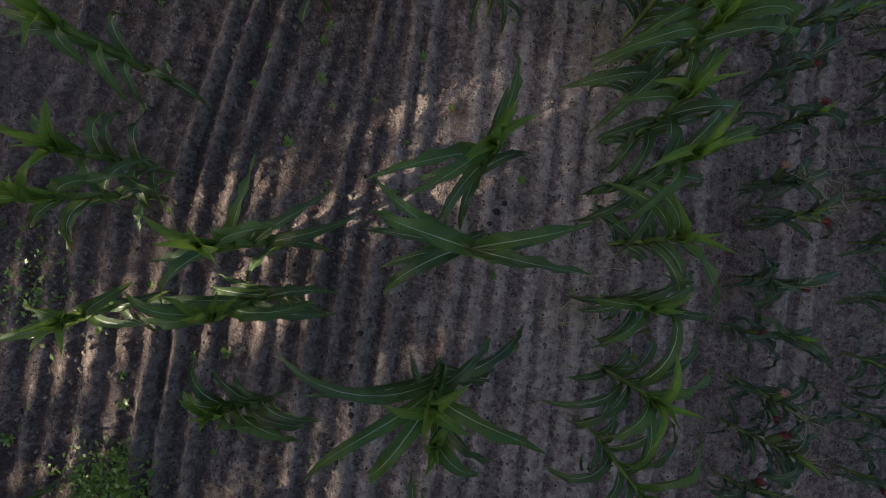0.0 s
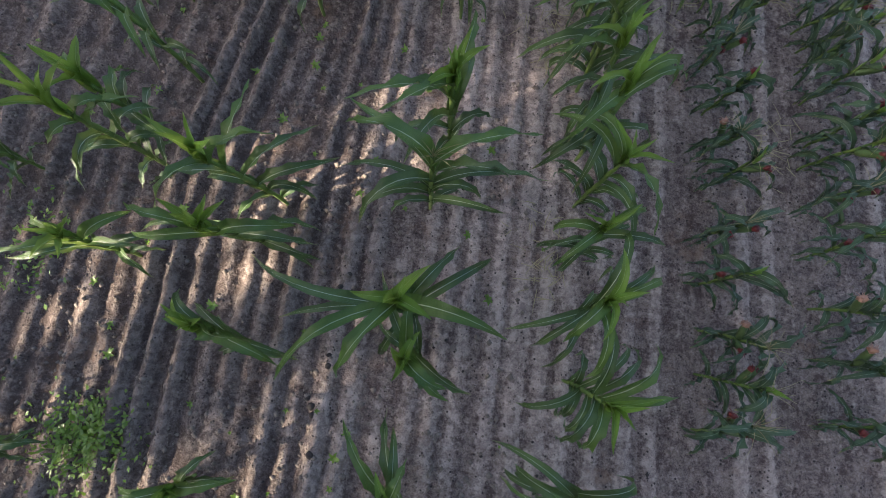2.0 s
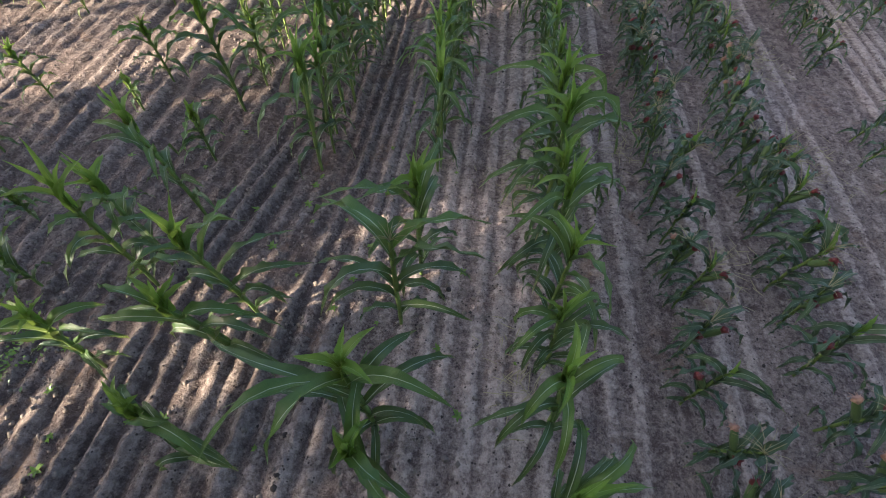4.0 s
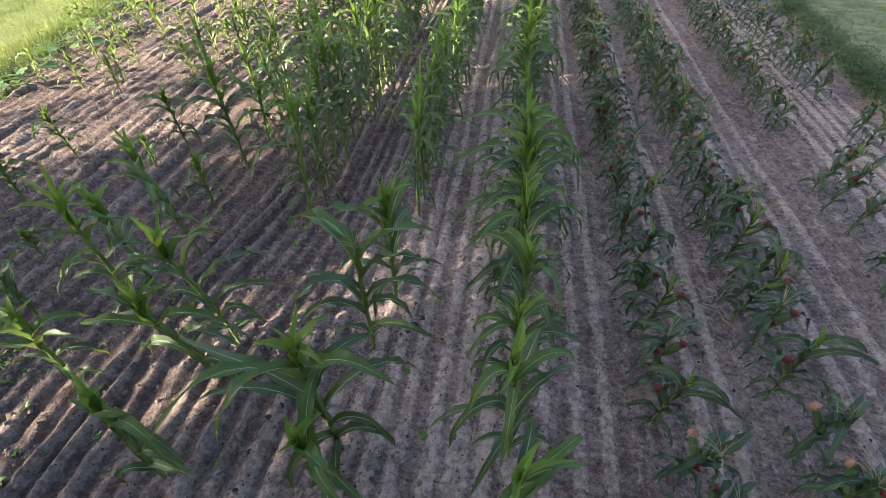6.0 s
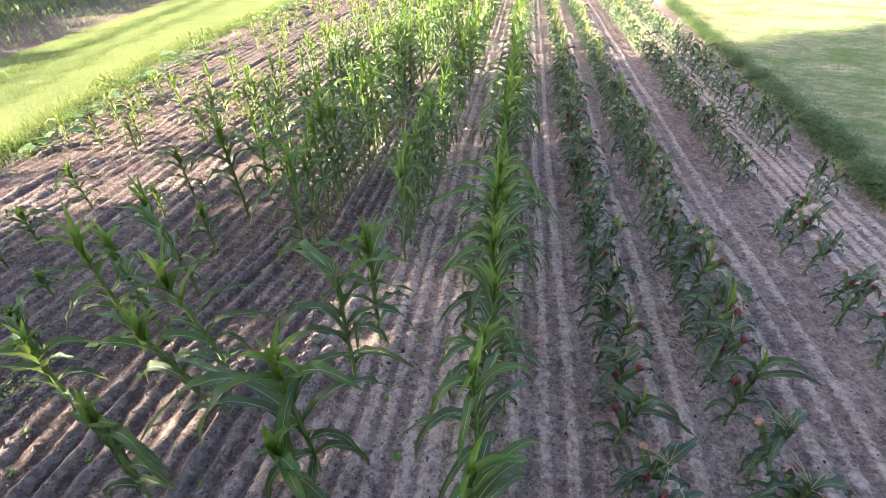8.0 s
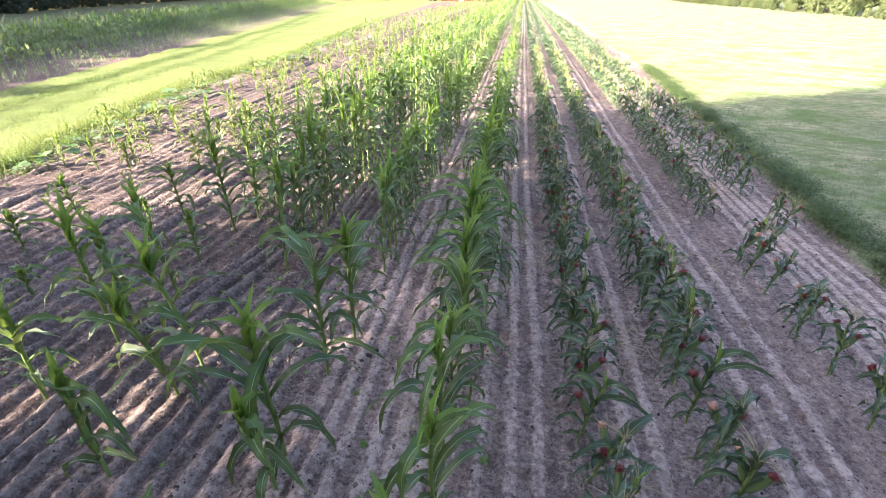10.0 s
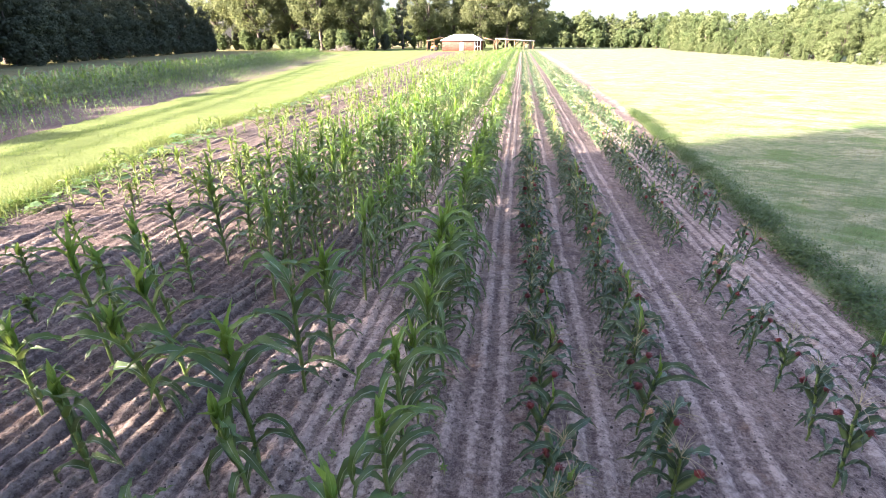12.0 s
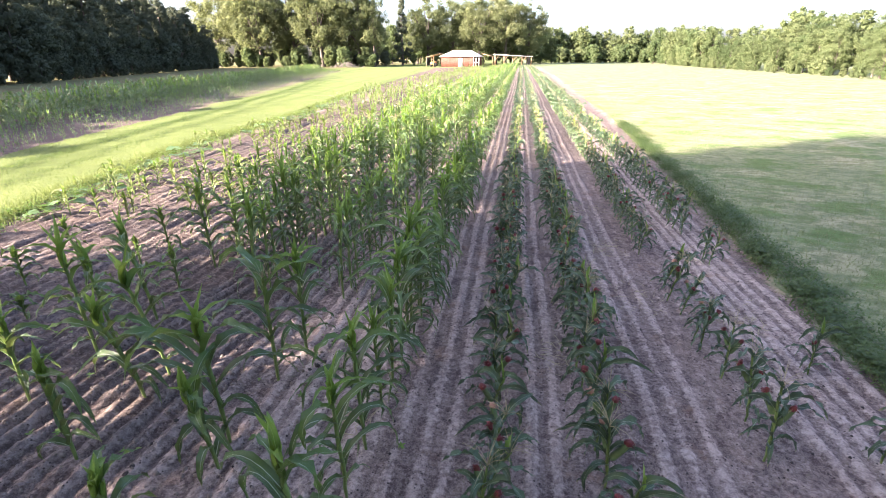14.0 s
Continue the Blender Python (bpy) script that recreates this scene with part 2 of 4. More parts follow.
def mesh_from(name, verts, faces, mats, uvs=None, face_mats=None, smooth=True):
    """A mesh from arrays; uvs has one row a vertex."""
    me = bpy.data.meshes.new(name)
    verts = np.asarray(verts, dtype=np.float32)
    flat = np.concatenate([np.asarray(f, dtype=np.int32).ravel() for f in faces]) if isinstance(faces, list) and faces and not np.isscalar(faces[0]) else np.asarray(faces).ravel()
    sizes = np.array([len(f) for f in faces], dtype=np.int32) if isinstance(faces, list) else np.full(len(faces), faces.shape[1], dtype=np.int32)
    me.vertices.add(len(verts))
    me.vertices.foreach_set("co", verts.ravel())
    me.loops.add(len(flat))
    me.loops.foreach_set("vertex_index", flat.astype(np.int32))
    me.polygons.add(len(sizes))
    me.polygons.foreach_set("loop_start", np.concatenate(([0], np.cumsum(sizes)[:-1])).astype(np.int32))
    if uvs is not None:
        layer = me.uv_layers.new(name="UVMap")
        layer.data.foreach_set("uv", np.asarray(uvs, dtype=np.float32)[flat].ravel())
    for m in mats:
        me.materials.append(m)
    if face_mats is not None:
        me.polygons.foreach_set("material_index", np.asarray(face_mats, dtype=np.int32))
    me.polygons.foreach_set("use_smooth", np.full(len(sizes), smooth))
    me.update(calc_edges=True)
    me.validate()
    return me


def part(name, geo, material, parent, label=""):
    """One mesh object under a thing; geo: verts, faces, uvs."""
    ob = new(name, mesh_from(name, geo[0], geo[1], [material], geo[2]))
    ob.parent = parent
    return tagged(ob, label)


def empty(name, m):
    ob = new(name)
    ob.empty_display_size = 0.2
    ob.matrix_basis = m
    return ob


def grid_faces(rows, cols, close=False):
    out = []
    for r in range(rows - 1):
        for c in range(cols if close else cols - 1):
            d = (c + 1) % cols
            out.append((r * cols + c, r * cols + d, (r + 1) * cols + d, (r + 1) * cols + c))
    return out


def tube(points, radii, sides=6):
    """A tube along points, closed at the end by its taper."""
    pts = [Vector(p) for p in points]
    verts, uvs = [], []
    for i, p in enumerate(pts):
        way = (pts[min(i + 1, len(pts) - 1)] - pts[max(i - 1, 0)]).normalized()
        side = way.cross(Vector((0.31, 0.95, 0.05))).normalized()
        other = way.cross(side)
        for k in range(sides):
            a = 2 * math.pi * k / sides
            verts.append(p + radii[i] * (math.cos(a) * side + math.sin(a) * other))
            uvs.append((k / sides, i / (len(pts) - 1)))
    return [tuple(v) for v in verts], grid_faces(len(pts), sides, True), uvs


def joined(geos):
    verts, faces, uvs = [], [], []
    for v, f, u in geos:
        o = len(verts)
        verts += list(v)
        faces += [tuple(i + o for i in q) for q in f]
        uvs += list(u)
    return verts, faces, uvs


def ball(c, r, rng, sides=7, rings=5, rough=0.15, squash=(1, 1, 1)):
    verts, uvs = [], []
    for i in range(rings + 1):
        th = math.pi * i / rings
        for k in range(sides):
            a = 2 * math.pi * k / sides
            q = r * (1 + rng.uniform(-rough, rough))
            verts.append((c[0] + q * squash[0] * math.sin(th) * math.cos(a), c[1] + q * squash[1] * math.sin(th) * math.sin(a), c[2] + q * squash[2] * math.cos(th)))
            uvs.append((k / sides, i / rings))
    return verts, grid_faces(rings + 1, sides, True), uvs


def leaf(base, heading, length, width, lift, sag, rng, segs=9, across=4, twist=0.0, wave=0.36, curl=0.42):
    """A strap leaf that leaves base at lift degrees from the vertical and arches over by sag degrees."""
    p, verts, uvs = Vector(base), [], []
    step = length / segs
    ph1, ph2, freq = rng.uniform(0, 6.3), rng.uniform(0, 6.3), rng.uniform(2.4, 5.2)
    bend = rng.uniform(-0.9, 0.9)
    for i in range(segs + 1):
        s = i / segs
        k = min(1, max(0, (s - 0.08) / 0.72))
        a = radians(lift + sag * (0.75 * k * k * (3 - 2 * k) + 0.25 * s))
        hd = heading + bend * s * s
        way = Vector((math.sin(a) * math.cos(hd), math.sin(a) * math.sin(hd), math.cos(a)))
        side = Vector((-math.sin(hd), math.cos(hd), 0))
        nor = way.cross(side)
        tw = twist * s
        side, nor = side * math.cos(tw) + nor * math.sin(tw), nor * math.cos(tw) - side * math.sin(tw)
        w = width * (0.55 + 0.45 * math.sin(min(1.0, s / 0.36) * math.pi / 2)) * max(0.015, 1 - s ** 2.1) ** 0.9
        for k in range(across + 1):
            t = 2 * k / across - 1
            up = -abs(t) * w * curl * (1 - 0.6 * s) * -1
            up += abs(t) ** 1.5 * w * wave * min(1.0, 2.5 * s) * math.sin(6.28 * s * freq + (ph1 if t > 0 else ph2))
            verts.append(tuple(p + side * (t * w / 2) - nor * up * -1))
            uvs.append((k / across, s))
        p = p + way * step
    return verts, grid_faces(segs + 1, across + 1), uvs


def tassel_geo(top, size, rng, n=9, sides=3, spread=70, r=0.0024):
    geos = [tube([top, (top[0], top[1], top[2] + size * 1.05)], [r * 1.3, r * 0.5], sides)]
    for i in range(n):
        az, el = rng.uniform(0, 6.28), radians(rng.uniform(15, spread))
        l = size * rng.uniform(0.7, 1.05)
        pts = []
        for j in range(4):
            s = j / 3
            a = el * (0.6 + 0.7 * s)
            pts.append((top[0] + l * s * math.sin(a) * math.cos(az), top[1] + l * s * math.sin(a) * math.sin(az), top[2] + 0.05 * size * i / n + l * s * math.cos(a)))
        geos.append(tube(pts, [r, r, r * 0.9, r * 0.4], sides))
    return joined(geos)


M_PALE = leaf_material("corn_leaf_pale", (0.090, 0.140, 0.036), (0.23, 0.275, 0.090), (0.29, 0.34, 0.10), (0.36, 0.42, 0.22), through_share=0.30)


def corn_parts(rng, height, leaves, llen, lwid, lean=(0, 0), turn=None, fine=True, whorl=3, tassel=None, ears=(), droop=1.0, fan=0.6, dull=False, stalk_r=0.012, pale=False, coarse=False):
    """Geometry of one corn plant: rows of (name, geo, material, label, ear)."""
    turn = rng.uniform(0, 6.28) if turn is None else turn
    segs, across = (10, 4) if fine else ((3, 1) if coarse else (4, 2))
    top = height * 0.75 if whorl else height * 0.86

    def at(z):
        k = (z / height) ** 1.4
        return (lean[0] * k, lean[1] * k, z)
    rings = 9 if fine else 3
    wob = [rng.uniform(-0.006, 0.006) for _ in range(rings + 1)]
    pts = [(at(top * i / rings)[0] + wob[i], at(top * i / rings)[1] - wob[i], top * i / rings - (0.02 if i == 0 else 0)) for i in range(rings + 1)]
    radii = [stalk_r * (1.0 + 0.25 * min(1, i / 3) - 0.6 * max(0, i / rings - 0.75) * 4 * 0.6) * (1.12 if i % 2 else 0.92) for i in range(rings + 1)]
    out = [("stalk", tube(pts, radii, 7 if fine else 4), M_STALK, "")]
    mat = M_SHORT if dull else (M_PALE if pale else M_LEAF)
    for i in range(leaves):
        s = (i + 0.6) / leaves
        z = top * (0.08 + 0.90 * s + rng.uniform(-0.03, 0.03))
        heading = turn + math.pi * (i % 2) + rng.uniform(-fan, fan)
        size = (0.45 + 0.85 * math.sin(math.pi * min(1, 0.10 + 0.66 * s))) * rng.choice((0.75, 1, 1, 1.1))
        lift = rng.uniform(28, 50) - 10 * s
        sag = droop * rng.uniform(75, 135) * (1.15 - 0.25 * s)
        b = at(z)
        out.append(("leaf", leaf(b, heading, llen * size * rng.uniform(0.85, 1.12), lwid * (0.75 + 0.4 * s) * rng.uniform(0.85, 1.1), lift, sag, rng, segs, across, rng.uniform(-1.9, 1.9) if dull else rng.uniform(-0.9, 0.9), wave=0.55 if dull else 0.36), M_UPPER if mat == M_LEAF and i >= leaves - 3 else mat, ""))
    for i in range(whorl):
        heading = turn + math.pi * (i % 2) + rng.uniform(-0.9, 0.9)
        b = at(top * (0.95 + 0.015 * i))
        ll = (height - top) * (1.3 - 0.08 * i) * rng.uniform(0.9, 1.08)
        outer = i >= 2
        out.append(("leaf", leaf(b, heading, max(ll, 0.2 * llen), lwid * rng.uniform(0.7, 0.95), rng.uniform(6, 16) if outer else rng.uniform(1, 5), rng.uniform(35, 105) if outer else rng.uniform(2, 20), rng, segs, across, rng.uniform(-0.5, 0.5), wave=0.18, curl=0.6), M_YOUNG, "bright green young leaf of the whorl"))
    if tassel:
        out.append(("tassel", tassel_geo(at(top), tassel[0], rng, tassel[1], r=0.0021 if fine else 0.003), tassel[2], "straw coloured tassel"))
    for (z, az, pale) in ears:
        b = at(z)
        d = Vector((math.cos(az) * 0.5, math.sin(az) * 0.5, 0.85)).normalized()
        p0 = Vector(b) + Vector((math.cos(az), math.sin(az), 0)) * 0.024
        n = 5 if fine else 2
        out.append(("ear", tube([p0 + d * 0.17 * i / n for i in range(n + 1)], [0.016 + 0.011 * math.sin(math.pi * (0.25 + 0.6 * i / n)) for i in range(n + 1)], 7 if fine else 4), M_HUSK, "green husked ear"))
        tip = p0 + d * 0.175
        geos = [ball(tip, 0.030, rng, 7 if fine else 4, 5 if fine else 3, 0.3, (1, 0.85, 1.1))]
        if fine:
            for _ in range(14):
                w = (d + Vector((rng.uniform(-1, 1), rng.uniform(-1, 1), rng.uniform(-0.9, 0.5)))).normalized()
                geos.append(tube([tip, tip + w * 0.03, tip + w * 0.05 + Vector((0, 0, -0.014))], [0.004, 0.003, 0.001], 3))
        out.append(("silk", joined(geos), M_SILKPALE if pale else M_SILK, "pale dried silk tuft" if pale else "dark red silk tuft"))
    return out


def build_corn(name, parts, m, label, group):
    root = empty(name, m)
    ear = None
    for pname, geo, mat, plabel in parts:
        ob = part(pname, geo, mat, ear if pname == "silk" else root, plabel)
        if pname == "ear":
            ear = ob
    return tagged(root, label, "corn plant", group)


def spot(x, y, turn=0.0, size=1.0):
    return Matrix.LocRotScale((x, y, ground_z(x, y)), Euler((0, 0, turn)), (size, size, size))


# ---- ground: one sheet to the horizon ----
NEAR_L = ([-40, 0, 7.5, 10, 15.6, 26, 41, 100, 183, 3000], [-9.6, -9.9, -10.4, -11.1, -12.3, -12.9, -15.0, -21.0, -30.0, -30.0])
FAR_L = ([-40, 0, 13, 15.8, 26, 44.5, 127, 3000], [-15, -15.6, -17.2, -18.0, -20.0, -24.5, -46.0, -46.0])


def verge_edge(y):
    return np.interp(y, *NEAR_L)


def field_edge(y):
    return np.interp(y, *FAR_L)


def right_edge(y):
    return np.interp(y, [-40, 4.7, 9.3, 16, 27, 63, 200], [3.65, 3.7, 3.95, 4.35, 4.9, 5.5, 6.5])


def span(*legs):
    out = []
    for a, b, step in legs:
        out.append(np.arange(a, b - 1e-6, step))
    out.append(np.array([legs[-1][1]]))
    return np.concatenate(out)


def smooth_step(v, lo, hi):
    t = np.clip((v - lo) / (hi - lo), 0, 1)
    return t * t * (3 - 2 * t)


def ridge_profile():
    # crests left by the cultivator's tines: the wheel-side ones are flat and pale, those of the open soil steeper
    r = random.Random(5)
    crests = [(x, r.uniform(0.75, 1.1), 0.042) for x in (-1.05, -0.81, -0.60, 0.10, 0.31, 1.22, 1.43, 1.65, 2.58, 2.78, 2.95, 3.10, 3.28, 3.50)]
    crests += [(x, 0.35, 0.05) for x in (-0.42, -0.15, 0.5, 0.75, 0.98, 1.88, 2.15, 2.36)]
    x = -1.3
    while x > -14:
        crests.append((x, r.uniform(0.45, 1.25), r.uniform(0.04, 0.06)))
        x -= r.choice((0.17, 0.19, 0.2, 0.22, 0.24, 0.29))
    xs = np.arange(-14.5, 5.0, 0.01)
    hs = np.zeros_like(xs)
    for c, a, w in crests:
        hs = np.maximum(hs, a * np.exp(-0.5 * ((xs - c) / w) ** 2))
    return xs, hs


RIDGE_X, RIDGE_H = ridge_profile()


def ground_fields(X, Y):
    """Height, soil share, ridge crest, dry share, meadow share and dark verge bands of the ground."""
    ragged = (lattice(X, Y, 0.6, 3) - 0.5) * 0.5 + (lattice(X, Y, 0.17, 4) - 0.5) * 0.25
    left, right = verge_edge(Y) + ragged, right_edge(Y) + ragged * 0.6
    end = 1 - smooth_step(Y + ragged * 4, 158, 164)
    plot = smooth_step(X, left - 0.06, left + 0.10) * (1 - smooth_step(X, right - 0.10, right + 0.06)) * end
    fe = field_edge(Y) + ragged
    plot2 = (1 - smooth_step(X, fe - 0.3, fe)) * smooth_step(X, fe - 9.2, fe - 8.6) * (1 - smooth_step(Y, 122, 128))
    # tine ridges along the rows
    wander = (lattice(X * 0 + 3, Y, 5.0, 11) - 0.5) * 0.10 + (lattice(X, Y, 1.5, 12) - 0.5) * 0.05
    loose = smooth_step(-X, 2.0, 3.2)
    # the tines swung aside here, and back over the next rows
    swing = smooth_step(-X, 2.5, 3.6) * (1 - smooth_step(-X, 5.0, 6.8))
    wander = wander - 0.34 * swing * smooth_step(Y, 3.7, 6.5)
    amp = 1.0 + loose * (1.15 * lattice(X, Y * 0.7, 0.45, 13) + 0.35 * lattice(X, Y, 2.0, 23) - 0.7) + (1 - loose) * 0.5 * (lattice(X, Y, 0.9, 24) - 0.5)
    ridge = np.interp(X + wander, RIDGE_X, RIDGE_H) * amp
    crumb = (lattice(X, Y, 0.11, 14) - 0.5) * 0.7 + (lattice(X, Y, 0.27, 15) - 0.5) * 0.8
    clods = np.maximum(0, lattice(X, Y, 0.062, 25) - 0.55) * (0.4 + lattice(X, Y, 0.8, 26))
    strong = 0.026 + 0.036 * smooth_step(-X, 2.4, 3.4)
    swell = (lattice(X, Y, 2.7, 16) - 0.5) * 0.05
    soil_z = strong * (ridge - 0.45) + crumb * (0.005 + 0.024 * loose) + 0.068 * clods * (0.12 + 0.88 * loose) + swell
    soil = np.clip(plot + plot2, 0, 1)
    turf_z = 0.05 + (lattice(X, Y, 0.8, 17) - 0.5) * 0.06 + (lattice(X, Y, 6, 18) - 0.5) * 0.12
    near = 1 - smooth_step(np.hypot(X, Y), 60, 200)
    Z = soil * soil_z * (0.3 + 0.7 * near) + (1 - soil) * turf_z * near
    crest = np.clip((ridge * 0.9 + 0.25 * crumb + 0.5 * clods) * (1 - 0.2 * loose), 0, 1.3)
    dry = smooth_step(fe - X, 9.0, 13.0) * (0.5 + 0.5 * lattice(X, Y, 9.0, 19))
    dry = dry + 0.8 * np.exp(-((X - 5.2) / 1.0) ** 2 - ((Y - 22) / 3.5) ** 2) * lattice(X, Y, 0.7, 29)
    mea = smooth_step(X, 0, 1)
    # two darker bands that follow the field edge across the verge
    dark_band = np.exp(-((X - fe - 1.75 - 0.6 * ragged) / 0.42) ** 2) + 0.7 * np.exp(-((X - fe - 3.3 - 0.6 * ragged) / 0.25) ** 2)
    return Z, soil, crest, dry, mea, dark_band


def ground_z(x, y):
    return float(ground_fields(np.array([float(x)]), np.array([float(y)]))[0][0])


def build_ground():
    xs = span((-3000, -400, 650), (-400, -60, 34), (-60, -22, 1.2), (-22, -11.5, 0.2), (-11.5, -6.6, 0.06), (-6.6, 3.9, 0.028), (3.9, 9, 0.22), (9, 40, 1.3), (40, 100, 8), (100, 400, 60), (400, 3000, 650))
    ys = span((-3000, -300, 675), (-300, -20, 28), (-20, 1.4, 0.8), (1.4, 7.0, 0.06), (7.0, 13, 0.10), (13, 30, 0.36), (30, 70, 1.2), (70, 180, 4), (180, 400, 22), (400, 3000, 650))
    X, Y = np.meshgrid(xs, ys)
    Z, soil, crest, dry, mea, dark_band = ground_fields(X, Y)
    r, c = len(ys), len(xs)
    i = np.arange((r - 1) * c).reshape(r - 1, c)[:, :-1].ravel()
    faces = np.stack([i, i + 1, i + 1 + c, i + c], axis=1)
    me = mesh_from("ground", np.stack([X.ravel(), Y.ravel(), Z.ravel()], axis=1), faces, [M_GROUND])
    for name, v in (("soil", soil), ("crest", crest), ("dry", dry), ("meadow", mea), ("dark_band", dark_band)):
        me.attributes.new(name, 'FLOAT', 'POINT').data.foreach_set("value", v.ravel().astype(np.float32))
    return tagged(new("ground", me), "sandy ridged field soil between grass verges", "ground", kind="structure")


build_ground()


def stuff(name, geos, mats, label, category):
    """Many small pieces joined: geos are rows of verts array, faces array (quads or triangles alike), uvs array, material number."""
    vs, fs, us, ms, o = [], [], [], [], 0
    for v, f, u, m in geos:
        vs.append(v)
        us.append(u)
        fs.append(f + o)
        ms.append(np.full(len(f), m))
        o += len(v)
    me = mesh_from(name, np.concatenate(vs), np.concatenate(fs), mats, np.concatenate(us), np.concatenate(ms))
    return tagged(new(name, me), label, category, kind="stuff")


def arrays(parts, mats):
    """Turns corn_parts into quad arrays for stuff."""
    out = []
    for _, (v, f, u), mat, _ in parts:
        out.append((np.array(v, dtype=np.float32), np.array(f, dtype=np.int64), np.array(u, dtype=np.float32), mats.index(mat)))
    return out


def turned(geo, x, y, z, a, s):
    v, f, u, m = geo
    c, d = math.cos(a) * s, math.sin(a) * s
    w = np.stack([v[:, 0] * c - v[:, 1] * d + x, v[:, 0] * d + v[:, 1] * c + y, v[:, 2] * s + z], axis=1)
    return w, f, u, m


# ---- corn ----
TALL = "tall green corn plant with arching leaves in a sandy row"
SHORT = "short leaning corn plant with dried tassel on ridged soil"
rng = random.Random(7)

# tall plants that stand apart: x, y, height, leaves, leaf length, lean x, lean y, turn, tassel
SINGLES = [
    (-3.62, 3.58, 1.22, 9, 0.46, -0.22, -0.15, 0.2, 0), (-3.62, 3.94, 1.46, 10, 0.44, -0.22, -0.12, 0.5, 0),
    (-4.66, 4.14, 1.64, 10, 0.36, 0.16, -0.2, 0.9, 0), (-4.60, 4.34, 1.36, 8, 0.34, 0.0, -0.1, 2.2, 0), (-4.58, 4.97, 1.55, 9, 0.38, -0.16, -0.1, 2.5, 0),
    (-2.45, 4.04, 1.40, 11, 0.52, 0.04, -0.05, 0.1, 1), (-2.36, 4.55, 1.40, 9, 0.50, 0.0, 0.05, 0.9, 0),
    (-2.46, 3.17, 1.45, 9, 0.60, -0.1, 0.0, 0.4, 0), (-2.40, 2.90, 1.00, 7, 0.46, -0.1, -0.1, 2.2, 0),
    (-5.95, 7.05, 0.88, 7, 0.34, -0.03, -0.03, 0.5, 0), (-4.83, 5.75, 0.76, 7, 0.30, 0.0, 0.0, 1.3, 0),
    (-4.84, 6.62, 1.54, 10, 0.46, -0.05, -0.04, 0.3, 0), (-3.64, 5.76, 1.55, 10, 0.46, 0.1, 0.05, 1.4, 0),
    (-4.74, 7.12, 0.98, 8, 0.36, 0.08, 0.05, 1.0, 0),
    (-3.62, 2.80, 1.00, 9, 0.42, -0.22, 0.15, 2.9, 0), (-4.72, 3.38, 1.12, 9, 0.36, 0.14, -0.06, 0.1, 0),
    (-2.45, 1.95, 1.00, 8, 0.45, 0.0, 0.1, 1.8, 0), (-3.92, 1.82, 0.62, 7, 0.34, 0.1, 0.05, 0.4, 0),
    (-5.24, 1.90, 0.45, 7, 0.36, -0.05, 0.0, 0.2, 0), (-7.26, 6.53, 0.76, 7, 0.32, -0.05, -0.06, 1.2, 0),
    (-7.24, 5.59, 0.64, 7, 0.28, 0.0, 0.0, 0.2, 0), (-5.98, 6.40, 0.50, 5, 0.22, 0.0, 0.0, 2.2, 0), (-7.3, 5.15, 0.34, 5, 0.2, 0.0, 0.0, 1.2, 0),
    (-6.27, 4.74, 0.36, 6, 0.26, 0.0, 0.0, 0.2, 0), (-5.67, 4.0, 0.58, 7, 0.34, -0.05, -0.05, 2.2, 0),
]
for x, y, h, nl, ll, lx, ly, tu, ta in SINGLES:
    build_corn("corn_plant", corn_parts(rng, h, nl + 1, ll * (1.16 if ll < 0.48 else 1.27), 0.054 + 0.042 * min(1, ll / 0.5), (lx, ly), tu, True, 0 if ta else 5, (0.22, 13, M_STRAW) if ta else None, stalk_r=0.009 + 0.006 * h / 1.5),
               spot(x, y), "tall corn plant with an opening pale tassel" if ta else ("young knee-high corn plant on bare ridged soil" if h < 0.7 else "tall green corn plant standing apart on ridged soil"), "tall corn rows")

# tall rows: x, start of the closed row, step, height
ROW_FIRST, ROW_SIZE = (2.12, 2.80, 3.28, 3.80, 4.20, 4.62, 4.95), (1.0, 0.92, 0.97, 0.8, 0.92, 1.03, 0.96)
protos = []
for i in range(7):
    h = 1.42
    protos.append(build_corn("corn_plant", corn_parts(rng, h, rng.choice((12, 13, 14)), 0.60, 0.078, (rng.uniform(-0.1, 0.1), rng.uniform(-0.1, 0.1)), math.pi * 0.02 * i, True, 4, None, droop=1.35, fan=0.7, stalk_r=0.014),
                             spot(-1.27, ROW_FIRST[i], rng.gauss(0, 0.5), ROW_SIZE[i]), TALL, "tall corn rows"))
# the plants of the closed rows are slimmer and more upright
slim_corn = [build_corn("corn_plant", corn_parts(rng, 1.42, rng.choice((11, 12, 13)), 0.50, 0.066, (rng.uniform(-0.1, 0.1), rng.uniform(-0.1, 0.1)), None, True, 4, (0.2, 9, M_STRAW) if i == 4 else None, droop=1.1, fan=0.8, stalk_r=0.013),
                        spot(-2.40, 5.85 + 0.33 * i, rng.uniform(0, 6.28), 1.02), TALL, "tall corn rows") for i in range(6)]
SPLIT = 13.0
TALL_ROWS = [(-1.27, 5.27, 0.33, 0.98, 0.95), (-2.40, 7.83, 0.31, 1.08, 0.95), (-3.58, 6.0, 0.30, 1.08, 0.95), (-4.78, 7.4, 0.31, 1.0, 0.92), (-6.05, 8.3, 0.42, 0.82, 0.75)]
FAR_MATS = [M_PALE, M_LEAF, M_UPPER, M_YOUNG, M_STALK, M_SHORT, M_STRAW, M_HUSK, M_SILK, M_SILKPALE]
